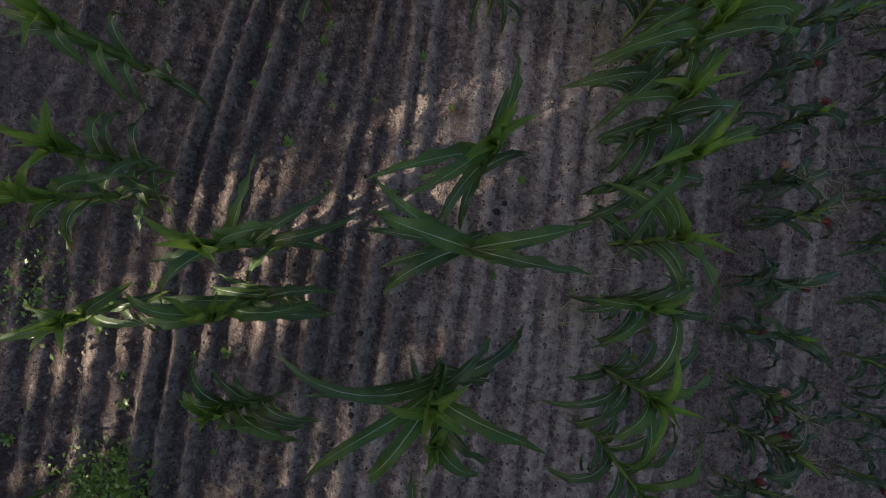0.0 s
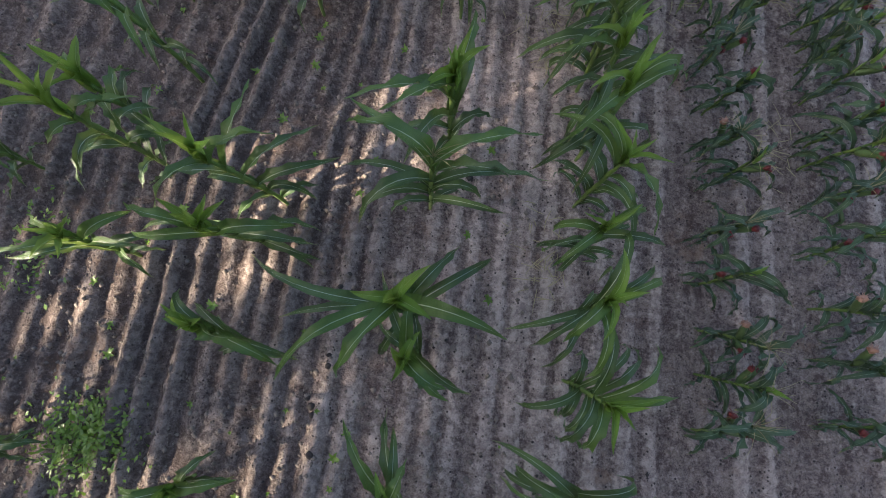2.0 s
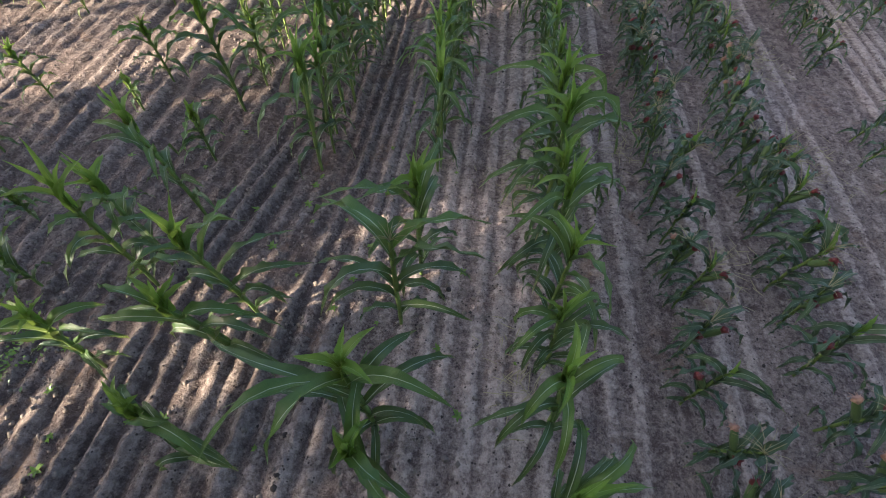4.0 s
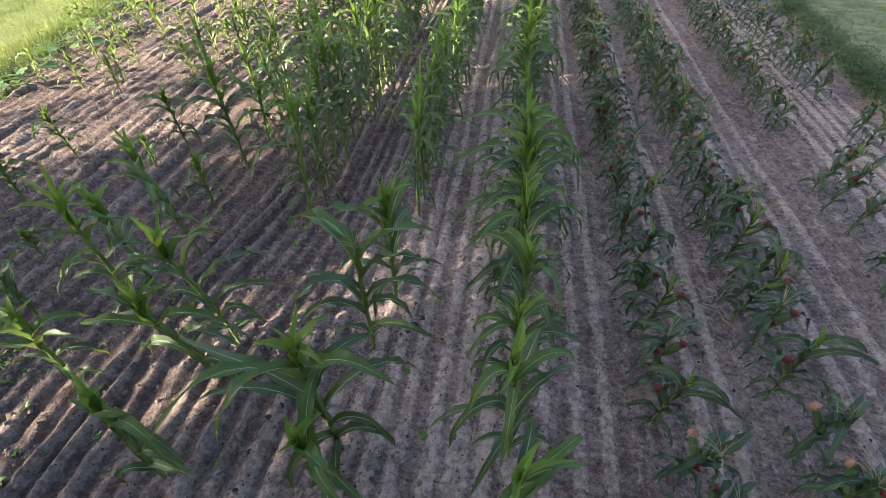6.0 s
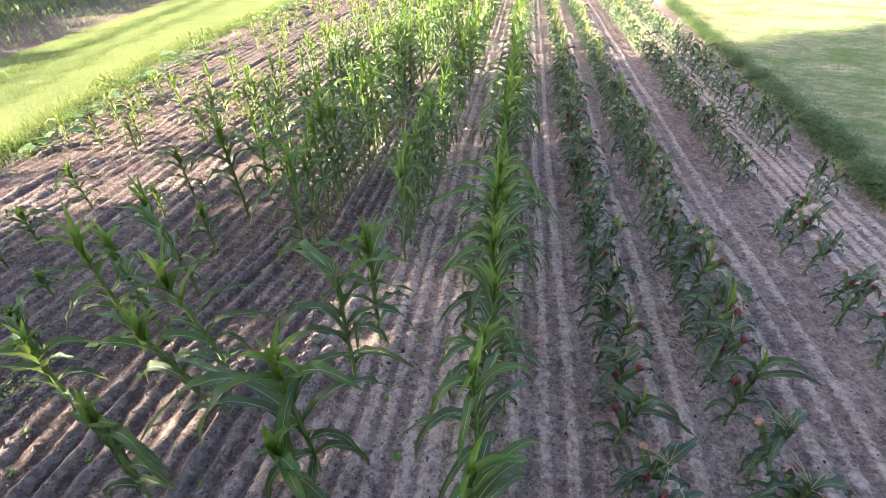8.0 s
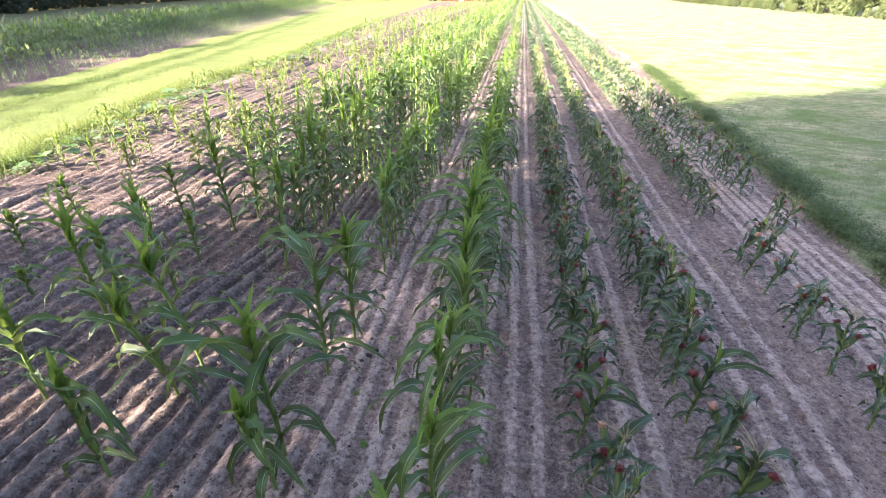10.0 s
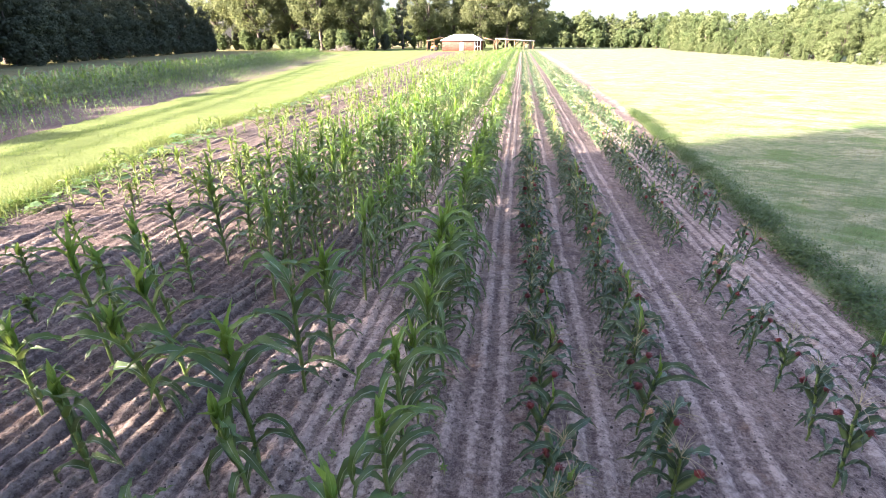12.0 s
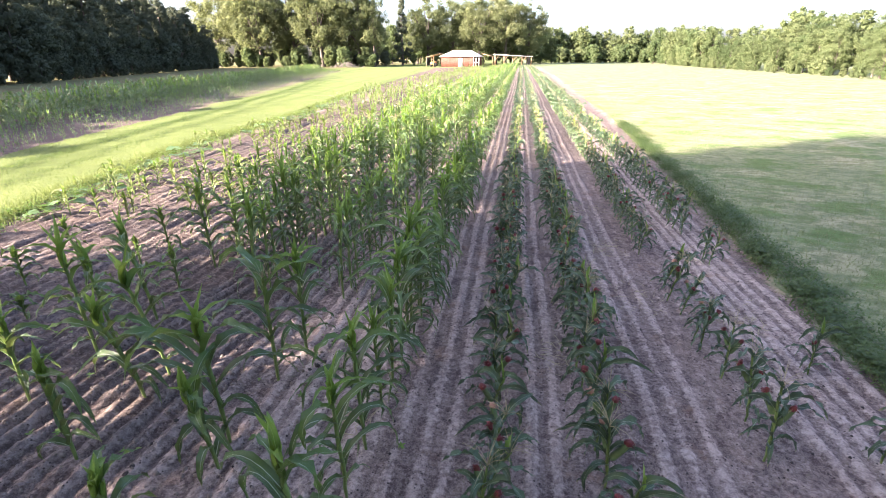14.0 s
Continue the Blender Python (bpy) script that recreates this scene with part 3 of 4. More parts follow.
far_tall = [arrays(corn_parts(rng, 1.42, 10, 0.50, 0.075, (rng.uniform(-0.1, 0.1), rng.uniform(-0.1, 0.1)), 0.0, False, 0 if k % 2 else 3, (0.28, 4, M_STRAW) if k % 2 else None, droop=1.2), FAR_MATS) for k in range(6)]
far_short = [arrays(corn_parts(rng, 0.74, 10, 0.29, 0.068, (rng.uniform(0, 0.3), rng.uniform(-0.1, 0.1)), 0.0, False, 1, (0.22, 6, M_STRAW), [(0.36, 1.0, False)] if k % 2 else [(0.36, 1.0, True)], 1.1, 0.9, True, 0.008), FAR_MATS) for k in range(5)]
far_young = [arrays(corn_parts(rng, 0.64, 7, 0.35, 0.072, (0, 0), 0.0, False, 3, stalk_r=0.009, pale=True), FAR_MATS) for _ in range(4)]
bare_tall = [arrays(corn_parts(rng, 1.42, 9, 0.50, 0.09, (rng.uniform(-0.1, 0.1), rng.uniform(-0.1, 0.1)), 0.0, False, 0 if k % 2 else 2, (0.28, 3, M_STRAW) if k % 2 else None, coarse=True), FAR_MATS) for k in range(6)]
bare_short = [arrays(corn_parts(rng, 0.78, 8, 0.36, 0.08, (rng.uniform(0, 0.3), rng.uniform(-0.1, 0.1)), 0.0, False, 0, (0.24, 3, M_STRAW), dull=True, coarse=True), FAR_MATS) for _ in range(5)]
bare_young = [arrays(corn_parts(rng, 0.64, 6, 0.34, 0.07, (0, 0), 0.0, False, 2, pale=True, coarse=True), FAR_MATS) for _ in range(4)]
bare_small = [arrays(corn_parts(rng, 0.62, 6, 0.30, 0.06, (0, 0), 0.0, False, 2, coarse=True), FAR_MATS) for _ in range(4)]
COARSE = 27.0
far_geos = []
for x, y0, step, size, keep in TALL_ROWS:
    y = y0
    while y < 160:
        px, s = x + rng.uniform(-0.09, 0.09), size * rng.uniform(0.82, 1.16)
        if rng.random() < keep:
            if y < SPLIT:
                copy_thing(rng.choice(protos if x > -2 else slim_corn), spot(px, y, rng.choice((0, math.pi)) + rng.gauss(0, 0.9), s))
            else:
                a = rng.uniform(0, 6.28)
                for g in rng.choice(far_tall if y < COARSE else bare_tall):
                    far_geos.append(turned(g, px, y, 0, a, s))
        y += step * rng.uniform(0.7, 1.3) * (1 if y < 45 else (1.5 if y < 80 else 2.0))

# young rows beside the verge
young = [build_corn("corn_plant", corn_parts(rng, 0.66, 8, 0.36, 0.068, (0.02, 0.02), None, True, 3, stalk_r=0.009, pale=True), spot(-8.1 - 0.75 * i, 8.6 + 0.05 * i), "young pale green corn plant on sunlit soil", "young corn rows") for i in range(3)]
for x, y0, step, s in [(-7.0, 9.0, 0.55, 1.35), (-8.4, 9.0, 0.58, 1.1), (-9.6, 8.8, 0.55, 1.0), (-10.5, 10.0, 0.5, 0.85), (-11.3, 14.5, 0.55, 1.0), (-12.3, 30, 0.6, 1.0), (-13.6, 42, 0.6, 1.0)]:
    y = y0
    while y < 150:
        px = x + rng.uniform(-0.15, 0.15) - (0.012 * (y - 10) if x < -9 else 0)
        z = s * rng.uniform(0.6, 1.25)
        if rng.random() < 0.62:
            if y < 16:
                copy_thing(rng.choice(young), spot(px, y, rng.uniform(0, 6.28), z))
            else:
                for g in rng.choice(far_young if y < COARSE else bare_young):
                    far_geos.append(turned(g, px, y, 0, rng.uniform(0, 6.28), z * (1.0 if y < 30 else 1.3)))
        y += step * rng.uniform(0.6, 1.4) * (1 if y < 45 else (1.5 if y < 80 else 2.0))

# short rows with dried tassels and silked ears
shorts = []
for i in range(8):
    h = 0.74
    ears = [(0.33 + 0.05 * (i % 3), 0.4 + i, i == 2)] + ([(0.40, 2.4 + i, i == 6)] if i % 2 == 0 else [])
    shorts.append(corn_parts(rng, h, rng.choice((12, 13, 14)), 0.33, 0.057, (rng.uniform(-0.14, 0.30), rng.uniform(-0.2, 0.2)), None, True, 0 if i % 2 == 0 else 1,
                             (0.22, 11, M_STRAW) if i % 4 != 3 else None, ears, 1.15, 0.9, True, 0.009))
SHORT_ROWS = [(-0.22, [2.55, 2.96, 3.3, 3.66, 4.08, 4.5, 4.8, 5.2, 5.6], 6.0, 0.27), (0.66, [2.7, 3.18, 3.58, 4.0, 4.45, 4.78, 5.0, 5.4], 5.7, 0.25),
              (2.08, [3.65, 4.13, 4.77, 5.3, 5.56, 6.1, 6.5, 6.9, 8.19, 8.5, 8.9], 9.2, 0.30), (3.0, [3.75, 4.95, 7.85, 8.14, 9.3, 9.6, 9.9], 10.2, 0.32)]
short_protos = []
for x, first, y0, step in SHORT_ROWS:
    ylist = list(first)
    y = y0
    while y < 160:
        ylist.append(y)
        y += step * rng.uniform(0.7, 1.35) * (1 if y < 45 else (1.5 if y < 80 else 2.0))
    for y in ylist:
        px, s, a = x + rng.uniform(-0.05, 0.05), rng.uniform(0.78, 1.15), rng.uniform(-0.5, 0.5)
        if len(short_protos) < 8:
            short_protos.append(build_corn("corn_plant", shorts[len(short_protos)], spot(px, y, a), SHORT, "short corn rows"))
        elif y < SPLIT:
            copy_thing(rng.choice(short_protos), spot(px, y, a, s * (0.92 if x > 2 else 1.04)))
        else:
            for g in rng.choice(far_short if y < COARSE else bare_short):
                far_geos.append(turned(g, px, y, 0, rng.uniform(-1, 1), s))
stuff("corn_rows", far_geos, FAR_MATS, "distant rows of green corn running to the barn", "corn rows")

# second field beyond the verge
far2 = []
for off, size, kinds, step in [(0.35, 0.5, bare_small, 0.6), (1.0, 0.55, bare_small, 0.5), (1.8, 0.6, bare_small, 0.5), (2.6, 0.7, bare_small, 0.55), (3.5, 0.85, bare_small, 0.5), (4.5, 1.05, bare_small, 0.42), (5.5, 0.72, bare_tall, 0.30), (6.3, 0.95, bare_tall, 0.27), (7.1, 1.05, bare_tall, 0.27), (7.9, 1.05, bare_tall, 0.27)]:
    y = 8.0
    while y < 125:
        if rng.random() < 0.9:
            for g in rng.choice(kinds):
                far2.append(turned(g, float(field_edge(y)) - off + rng.uniform(-0.12, 0.12), y, 0, rng.uniform(0, 6.28), size * rng.uniform(0.8, 1.2)))
        y += step * rng.uniform(0.7, 1.3) * (1 if y < 45 else 1.6)
stuff("second_corn_field", far2, FAR_MATS, "second corn field beyond the mown verge", "corn rows")

# ---- grass and weeds ----


def blades(count, where, height, width, seed, lean=0.5):
    """Many single grass blades as triangles; where gives x, y arrays."""
    r = np.random.RandomState(seed)
    x, y = where(r, count)
    z = ground_fields(x, y)[0]
    h = height * r.uniform(0.5, 1.3, len(x))
    a, b = r.uniform(0, 6.28, len(x)), r.uniform(0, 6.28, len(x))
    w = width * r.uniform(0.6, 1.3, len(x))
    lx, ly = np.cos(b) * h * lean * r.uniform(0.1, 1, len(x)), np.sin(b) * h * lean * r.uniform(0.1, 1, len(x))
    p0 = np.stack([x - np.cos(a) * w, y - np.sin(a) * w, z - 0.01], 1)
    p1 = np.stack([x + np.cos(a) * w, y + np.sin(a) * w, z - 0.01], 1)
    p2 = np.stack([x + lx, y + ly, z + h], 1)
    v = np.stack([p0, p1, p2], 1).reshape(-1, 3)
    f = np.arange(len(v)).reshape(-1, 3)
    u = np.tile(np.array([[0, 0], [1, 0], [0.5, 1]], dtype=np.float32), (len(x), 1))
    return v, f, u, 0


def verge_area(r, n):
    y = 6 + 60 * r.uniform(0, 1, n) ** 1.8
    lo, hi = field_edge(y) - 0.05, verge_edge(y) + 0.12
    return lo + (hi - lo) * r.uniform(0, 1, n), y


def verge_lip(r, n):
    y = 5 + 45 * r.uniform(0, 1, n) ** 1.6
    return verge_edge(y) + 0.25 * r.normal(0, 1, n) - 0.1, y


def verge_bands(r, n):
    y = 6 + 62 * r.uniform(0, 1, n) ** 1.5
    return field_edge(y) + np.where(r.uniform(0, 1, n) < 0.75, 1.75, 3.3) + r.normal(0, 0.22, n), y


def meadow_area(r, n):
    y = 2 + 40 * r.uniform(0, 1, n) ** 1.7
    return right_edge(y) + 7 * r.uniform(0, 1, n) ** 1.8 - 0.05, y


stuff("verge_grass", [blades(80000, verge_area, 0.042, 0.007, 1, 1.0), blades(14000, verge_lip, 0.17, 0.010, 2)], [M_GRASS], "sunlit bright green mown grass verge", "grass")
stuff("rut_grass", [blades(16000, verge_bands, 0.085, 0.008, 8, 0.9)], [M_WEEDDARK], "longer darker grass in bands along the verge", "grass")
stuff("meadow_grass", [blades(52000, meadow_area, 0.05, 0.008, 3, 1.3)], [M_MEADOW], "short pale green meadow grass", "grass")


def leaflets(count, where, height, size, seed):
    """Small folded leaves on low weeds, as quads."""
    r = np.random.RandomState(seed)
    x, y, h = where(r, count)
    z = ground_fields(x, y)[0] + h * height
    a, t = r.uniform(0, 6.28, len(x)), r.uniform(-0.9, 0.5, len(x))
    l, w = size * r.uniform(0.6, 1.4, len(x)), size * 0.24 * r.uniform(0.6, 1.3, len(x))
    dx, dy, dz = np.cos(a) * np.cos(t), np.sin(a) * np.cos(t), np.sin(t)
    sx, sy = -np.sin(a), np.cos(a)
    p = np.stack([x, y, z], 1)
    d, s = np.stack([dx, dy, dz], 1), np.stack([sx, sy, 0 * sx], 1)
    l, w = l[:, None], w[:, None]
    v = np.stack([p, p + d * l * 0.5 + s * w, p + d * l, p + d * l * 0.5 - s * w], 1).reshape(-1, 3)
    f = np.arange(len(v)).reshape(-1, 4)
    u = np.tile(np.array([[0.5, 0], [1, 0.5], [0.5, 1], [0, 0.5]], dtype=np.float32), (len(x), 1))
    return v, f, u, 0


def right_weeds(r, n):
    cy = 2.0 + 24 * r.uniform(0, 1, 620) ** 1.3
    cx = right_edge(cy) + np.abs(r.normal(0.06, 0.24, 620))
    k = r.randint(0, 620, n)
    h = r.uniform(0, 1, n) ** 1.3
    return cx[k] + r.normal(0, 0.11, n), cy[k] + r.normal(0, 0.13, n), h


def left_weeds(r, n):
    cy = 5 + 35 * r.uniform(0, 1, 200) ** 1.4
    cx = verge_edge(cy) + r.normal(0.25, 0.22, 200)
    k = r.randint(0, 200, n)
    return cx[k] + r.normal(0, 0.10, n), cy[k] + r.normal(0, 0.12, n), r.uniform(0, 1, n)


stuff("verge_weeds", [leaflets(42000, right_weeds, 0.13, 0.055, 5)], [M_WEEDDARK], "low dark green weeds along the meadow edge", "weeds")
stuff("field_edge_weeds", [leaflets(9000, left_weeds, 0.15, 0.07, 6)], [M_WEED], "low bright green weeds along the verge", "weeds")

# ---- small things on the soil ----


def build_weed(r, size, n, m):
    root = empty("weed", m)
    for i in range(n):
        a = 6.283 * i / n + r.uniform(-0.4, 0.4)
        part("leaf", leaf((0, 0, 0.005 + 0.3 * size * r.random()), a, size * r.uniform(0.6, 1.1), size * 0.45, r.uniform(45, 75), r.uniform(20, 60), r, 3, 2, 0, 0.1, 0.1), M_WEED, root)
    return tagged(root, "small bright green weed seedling in ridged soil", "weed", "weeds on the soil")


WEED_KINDS = ((0.06, 6), (0.09, 7), (0.05, 5), (0.12, 9))
weed_spots = [(-4.74, 2.59, 1), (-2.85, 5.47, 0), (-3.80, 4.69, 1), (-3.30, 2.93, 0), (-0.98, 3.36, 1), (-5.56, 2.24, 3), (-2.95, 4.4, 0), (-3.05, 4.1, 0), (-2.0, 4.62, 1),
              (-3.6, 5.2, 1), (-3.5, 5.0, 0), (-3.2, 5.1, 2), (-4.1, 5.1, 0), (-4.3, 3.0, 0), (-4.05, 3.05, 1), (-4.9, 1.6, 1), (-3.6, 1.7, 0), (-1.9, 3.35, 0), (-2.9, 4.8, 2), (-2.6, 5.1, 1)]
for k in range(84):
    x, y = rng.uniform(-6.8, -1.4), 1.2 + 9 * rng.random() ** 1.2
    weed_spots.append((x, y, rng.choice((0, 0, 2, 2, 1))))
weed_protos = {}
for x, y, k in weed_spots:
    m = spot(x, y, rng.uniform(0, 6.28), rng.uniform(0.6, 1.15))
    if k in weed_protos:
        copy_thing(weed_protos[k], m)
    else:
        weed_protos[k] = build_weed(rng, *WEED_KINDS[k], m)

# a leafy weed patch beside the leftmost stalks
stuff("weed_patch", [leaflets(1000, lambda r, n: (-4.75 + r.normal(0, 0.16, n), 2.0 + r.normal(0, 0.14, n), r.uniform(0, 1, n) ** 1.5), 0.14, 0.045, 21),
                     leaflets(160, lambda r, n: (-5.55 + r.normal(0, 0.12, n), 3.3 + r.normal(0, 0.2, n), r.uniform(0, 1, n) ** 1.5), 0.08, 0.05, 22)],
      [M_WEED], "patch of bright low weeds on ridged soil", "weeds")

clod_kinds = [mesh_from("clod", *ball((0, 0, 0.25), 0.5, rng, 8, 6, 0.28, (1, 0.8, 0.7))[:2], [M_CLOD]) for _ in range(3)]
for x, y, s in [(-3.10, 2.06, 0.06), (-3.16, 2.39, 0.07), (-3.20, 2.44, 0.05), (-3.07, 2.70, 0.05), (-3.08, 2.78, 0.045), (-3.08, 3.31, 0.05), (-3.02, 3.42, 0.04), (-3.14, 2.33, 0.05), (-2.16, 4.35, 0.06), (-2.1, 4.42, 0.05),
                (-5.5, 2.45, 0.05), (-2.95, 3.1, 0.035), (0.45, 4.05, 0.035), (-3.12, 3.05, 0.045), (-2.2, 4.25, 0.045)]:
    ob = new("clod", rng.choice(clod_kinds))
    ob.matrix_basis = Matrix.LocRotScale((x, y, ground_z(x, y) - 0.005), Euler((0, 0, rng.uniform(0, 6))), (s, s, s))
    tagged(ob, "dark damp clod of earth on the soil", "clod", "clods")


def crumbs(count, seed, lo=-9.0, hi=3.8, deep=13.0, size=0.013):
    r = np.random.RandomState(seed)
    x, y = r.uniform(lo, hi, count), 0.8 + deep * r.uniform(0, 1, count) ** 1.5
    z = ground_fields(x, y)[0]
    s = 0.006 + size * r.uniform(0, 1, count) ** 3
    base = np.array([[1, 0, 0], [0, 1, 0], [-1, 0, 0], [0, -1, 0], [0, 0, 1], [0, 0, -1]], dtype=np.float32)
    v = base[None] * s[:, None, None] * r.uniform(0.6, 1.3, (count, 6, 1)) + np.stack([x, y, z], 1)[:, None]
    tri = np.array([[0, 1, 4], [1, 2, 4], [2, 3, 4], [3, 0, 4], [1, 0, 5], [2, 1, 5], [3, 2, 5], [0, 3, 5]])
    f = (tri[None] + 6 * np.arange(count)[:, None, None]).reshape(-1, 3)
    return v.reshape(-1, 3), f, np.zeros((count * 6, 2), dtype=np.float32), 0


stuff("soil_crumbs", [crumbs(7000, 31), crumbs(7000, 33, -7.2, -1.6, 7.5, 0.026)], [M_CRUMB], "scattered crumbs of dry soil", "soil crumbs")
stuff("dark_crumbs", [crumbs(2600, 32)], [M_CLOD], "scattered dark organic crumbs on the soil", "soil crumbs")


def straw_piece(r, n, size):
    geos = []
    for _ in range(n * 4):
        geos.append(leaf((r.gauss(0, size * 1.5), r.gauss(0, size * 2.2), 0.022 + 0.012 * r.random()), r.uniform(0, 6.28), r.uniform(0.06, 0.24), 0.008, r.uniform(86, 91), r.uniform(-6, 6), r, 4, 2, 0.5, 0.2, 0.3))
    return joined(geos)


for x, y, n, s in [(-1.55, 5.85, 22, 0.10), (0.40, 4.97, 7, 0.07), (-0.35, 6.6, 16, 0.10), (1.5, 8.3, 18, 0.12), (1.65, 6.4, 10, 0.10), (-1.5, 3.75, 12, 0.1), (2.85, 6.0, 8, 0.1), (1.4, 10.5, 16, 0.15)]:
    g = straw_piece(rng, n, s)
    ob = new("dead_leaf_litter", mesh_from("dead_leaf_litter", g[0], g[1], [M_STRAW], g[2]))
    ob.matrix_basis = spot(x, y)
    tagged(ob, "heap of dry straw coloured corn leaves on soil", "dead leaves", "dead leaf litter")

# squash plants on the field's edge
def squash_geo(r):
    geos, stems = [], []
    for i in range(9):
        a, d = r.uniform(0, 6.28), r.uniform(0.05, 0.35)
        x, y, z = d * math.cos(a), d * math.sin(a), r.uniform(0.10, 0.26)
        stems.append(tube([(0, 0, 0), (x * 0.6, y * 0.6, z * 0.8), (x, y, z)], [0.006, 0.005, 0.004], 4))
        rad, n = r.uniform(0.07, 0.12), 10
        tx, ty = r.uniform(-0.4, 0.4), r.uniform(-0.4, 0.4)
        v, u = [(x, y, z)], [(0.5, 0.5)]
        for k in range(n):
            q = rad * (1 + 0.18 * math.cos(5 * 6.283 * k / n)) * (0.75 if k == 0 else 1)
            px, py = q * math.cos(6.283 * k / n + a), q * math.sin(6.283 * k / n + a)
            v.append((x + px, y + py, z + px * tx + py * ty + 0.02 * (k % 2)))
            u.append((0.9, k / n))
        geos.append((v, [(0, 1 + k, 1 + (k + 1) % n) for k in range(n)], u))
    return stems, geos


squash = None
for k in range(34):
    y = 8.5 + 1.0 * k * rng.uniform(0.8, 1.2)
    x = float(verge_edge(y)) + rng.uniform(0.5, 1.2)
    if squash is None or k < 3:
        stems, leaves = squash_geo(rng)
        squash = empty("squash_plant", spot(x, y))
        part("stem", joined(stems), M_STALK, squash)
        for g in leaves:
            part("leaf", g, M_SQUASH, squash)
        tagged(squash, "low broad-leaved squash plant by the verge", "squash plant", "squash plants")
    else:
        copy_thing(squash, spot(x, y, rng.uniform(0, 6.28), rng.uniform(0.8, 1.3)))

# ---- trees ----


def crown_cards(centres, radii, per, size, seed):
    per, size = per * 2, size * 0.95
    r = np.random.RandomState(seed)
    c = np.repeat(np.array(centres), per, axis=0)
    rad = np.repeat(np.array(radii), per)
    n = len(c)
    d = r.normal(0, 1, (n, 3))
    d /= np.linalg.norm(d, axis=1)[:, None]
    p = c + d * (rad * r.uniform(0.35, 1.05, n))[:, None] * np.array([1, 1, 0.75])
    nor = d + r.normal(0, 0.30, (n, 3)) + np.array([0, 0, 0.35])
    nor /= np.linalg.norm(nor, axis=1)[:, None]
    t = np.cross(nor, r.normal(0, 1, (n, 3)))
    t /= np.linalg.norm(t, axis=1)[:, None]
    b = np.cross(nor, t)
    l, w = (size * r.uniform(0.6, 1.4, n))[:, None], (size * 0.5 * r.uniform(0.6, 1.3, n))[:, None]
    v = np.stack([p - t * l * 0.5 - b * w, p - t * l * 0.5 + b * w, p + t * l * 0.5], 1).reshape(-1, 3)
    f = np.arange(len(v)).reshape(-1, 3)
    u = np.tile(np.array([[0, 0], [1, 0], [0.5, 1]], dtype=np.float32), (n, 1))
    return v, f, u


def make_tree(name, kind, h, seed, m, label, group, per=34, card=0.5, low=0.24):
    r = random.Random(seed)
    centres, radii = [], []
    tries = 0
    want = {"oak": 125, "edge": 80, "pine": 60, "spruce": 70}[kind]
    while len(centres) < want and tries < 5000:
        tries += 1
        d = Vector((r.gauss(0, 1), r.gauss(0, 1), r.gauss(0, 1))).normalized() * r.uniform(0.45, 1.0)
        if kind == "oak":
            lump = 0.85 + 0.3 * noise.noise(d * 1.7 + Vector((seed, 0, 0)))
            p = Vector((d.x * 0.40 * h, d.y * 0.40 * h, h * 0.56 + d.z * h * 0.42))
            p.x, p.y = p.x * lump, p.y * lump
            if p.z < low * h:
                continue
            q = h * r.uniform(0.055, 0.095)
        elif kind == "edge":
            bulge = 0.8 + 0.45 * noise.noise(d * 1.9 + Vector((seed, 3, 0)))
            p = Vector((d.x * 0.30 * h * bulge, d.y * 0.30 * h * bulge, h * (0.36 if h < 6 else 0.48) + d.z * h * (0.36 if h < 6 else 0.46)))
            if p.z > 0.62 * h and r.random() < 0.35:
                continue
            q = h * r.uniform(0.05, 0.10)
        elif kind == "pine":
            z = h * r.uniform(0.10, 0.97)
            w = 0.21 * h * (1.1 - z / h) ** 0.5
            a = r.uniform(0, 6.28)
            p = Vector((w * math.cos(a) * r.uniform(0.3, 1), w * math.sin(a) * r.uniform(0.3, 1), z))
            q = h * r.uniform(0.05, 0.085)
        else:
            z = h * (0.06 + 0.92 * r.random())
            w = 0.19 * h * (1 - z / h) ** 0.8 * r.uniform(0.5, 1.0)
            a = r.uniform(0, 6.28)
            p = Vector((w * math.cos(a), w * math.sin(a), z))
            q = h * r.uniform(0.03, 0.055)
        centres.append(tuple(p))
        radii.append(q)
    root = empty(name, m)
    tr = h * 0.016 if kind != "oak" else h * 0.022
    lean = r.uniform(-0.02, 0.02) * h
    top = 0.9 * h if kind in ("pine", "spruce") else 0.62 * h
    trunk = tube([(0, 0, -0.2), (0.1 * lean, 0, 0.08 * h), (0.4 * lean, 0, 0.4 * top), (lean, 0, top)], [tr * 1.5, tr, tr * 0.8, tr * 0.25], 8)
    geos = [trunk]
    for i in range(9 if kind == "oak" else 5):
        c = Vector(r.choice(centres))
        z0 = min(c.z * 0.7, top * r.uniform(0.35, 0.8))
        s = Vector((lean * z0 / top, 0, z0))
        geos.append(tube([s, s.lerp(c, 0.5) + Vector((0, 0, 0.03 * h)), c], [tr * 0.45, tr * 0.28, tr * 0.08], 5))
    part("trunk", joined(geos), M_BARK, root)
    mat = {"oak": M_OAK, "edge": M_HEDGE, "pine": M_DARKLEAF, "spruce": M_DARKLEAF}[kind]
    v, f, u = crown_cards(centres, radii, per, card, seed)
    ob = new("crown", mesh_from("crown", v, f, [mat], u))
    ob.parent = root
    return tagged(root, label, "tree", group)


def at_ground(x, y, turn=0.0, size=1.0):
    return Matrix.LocRotScale((x, y, 0.0), Euler((0, 0, turn)), (size, size, size))


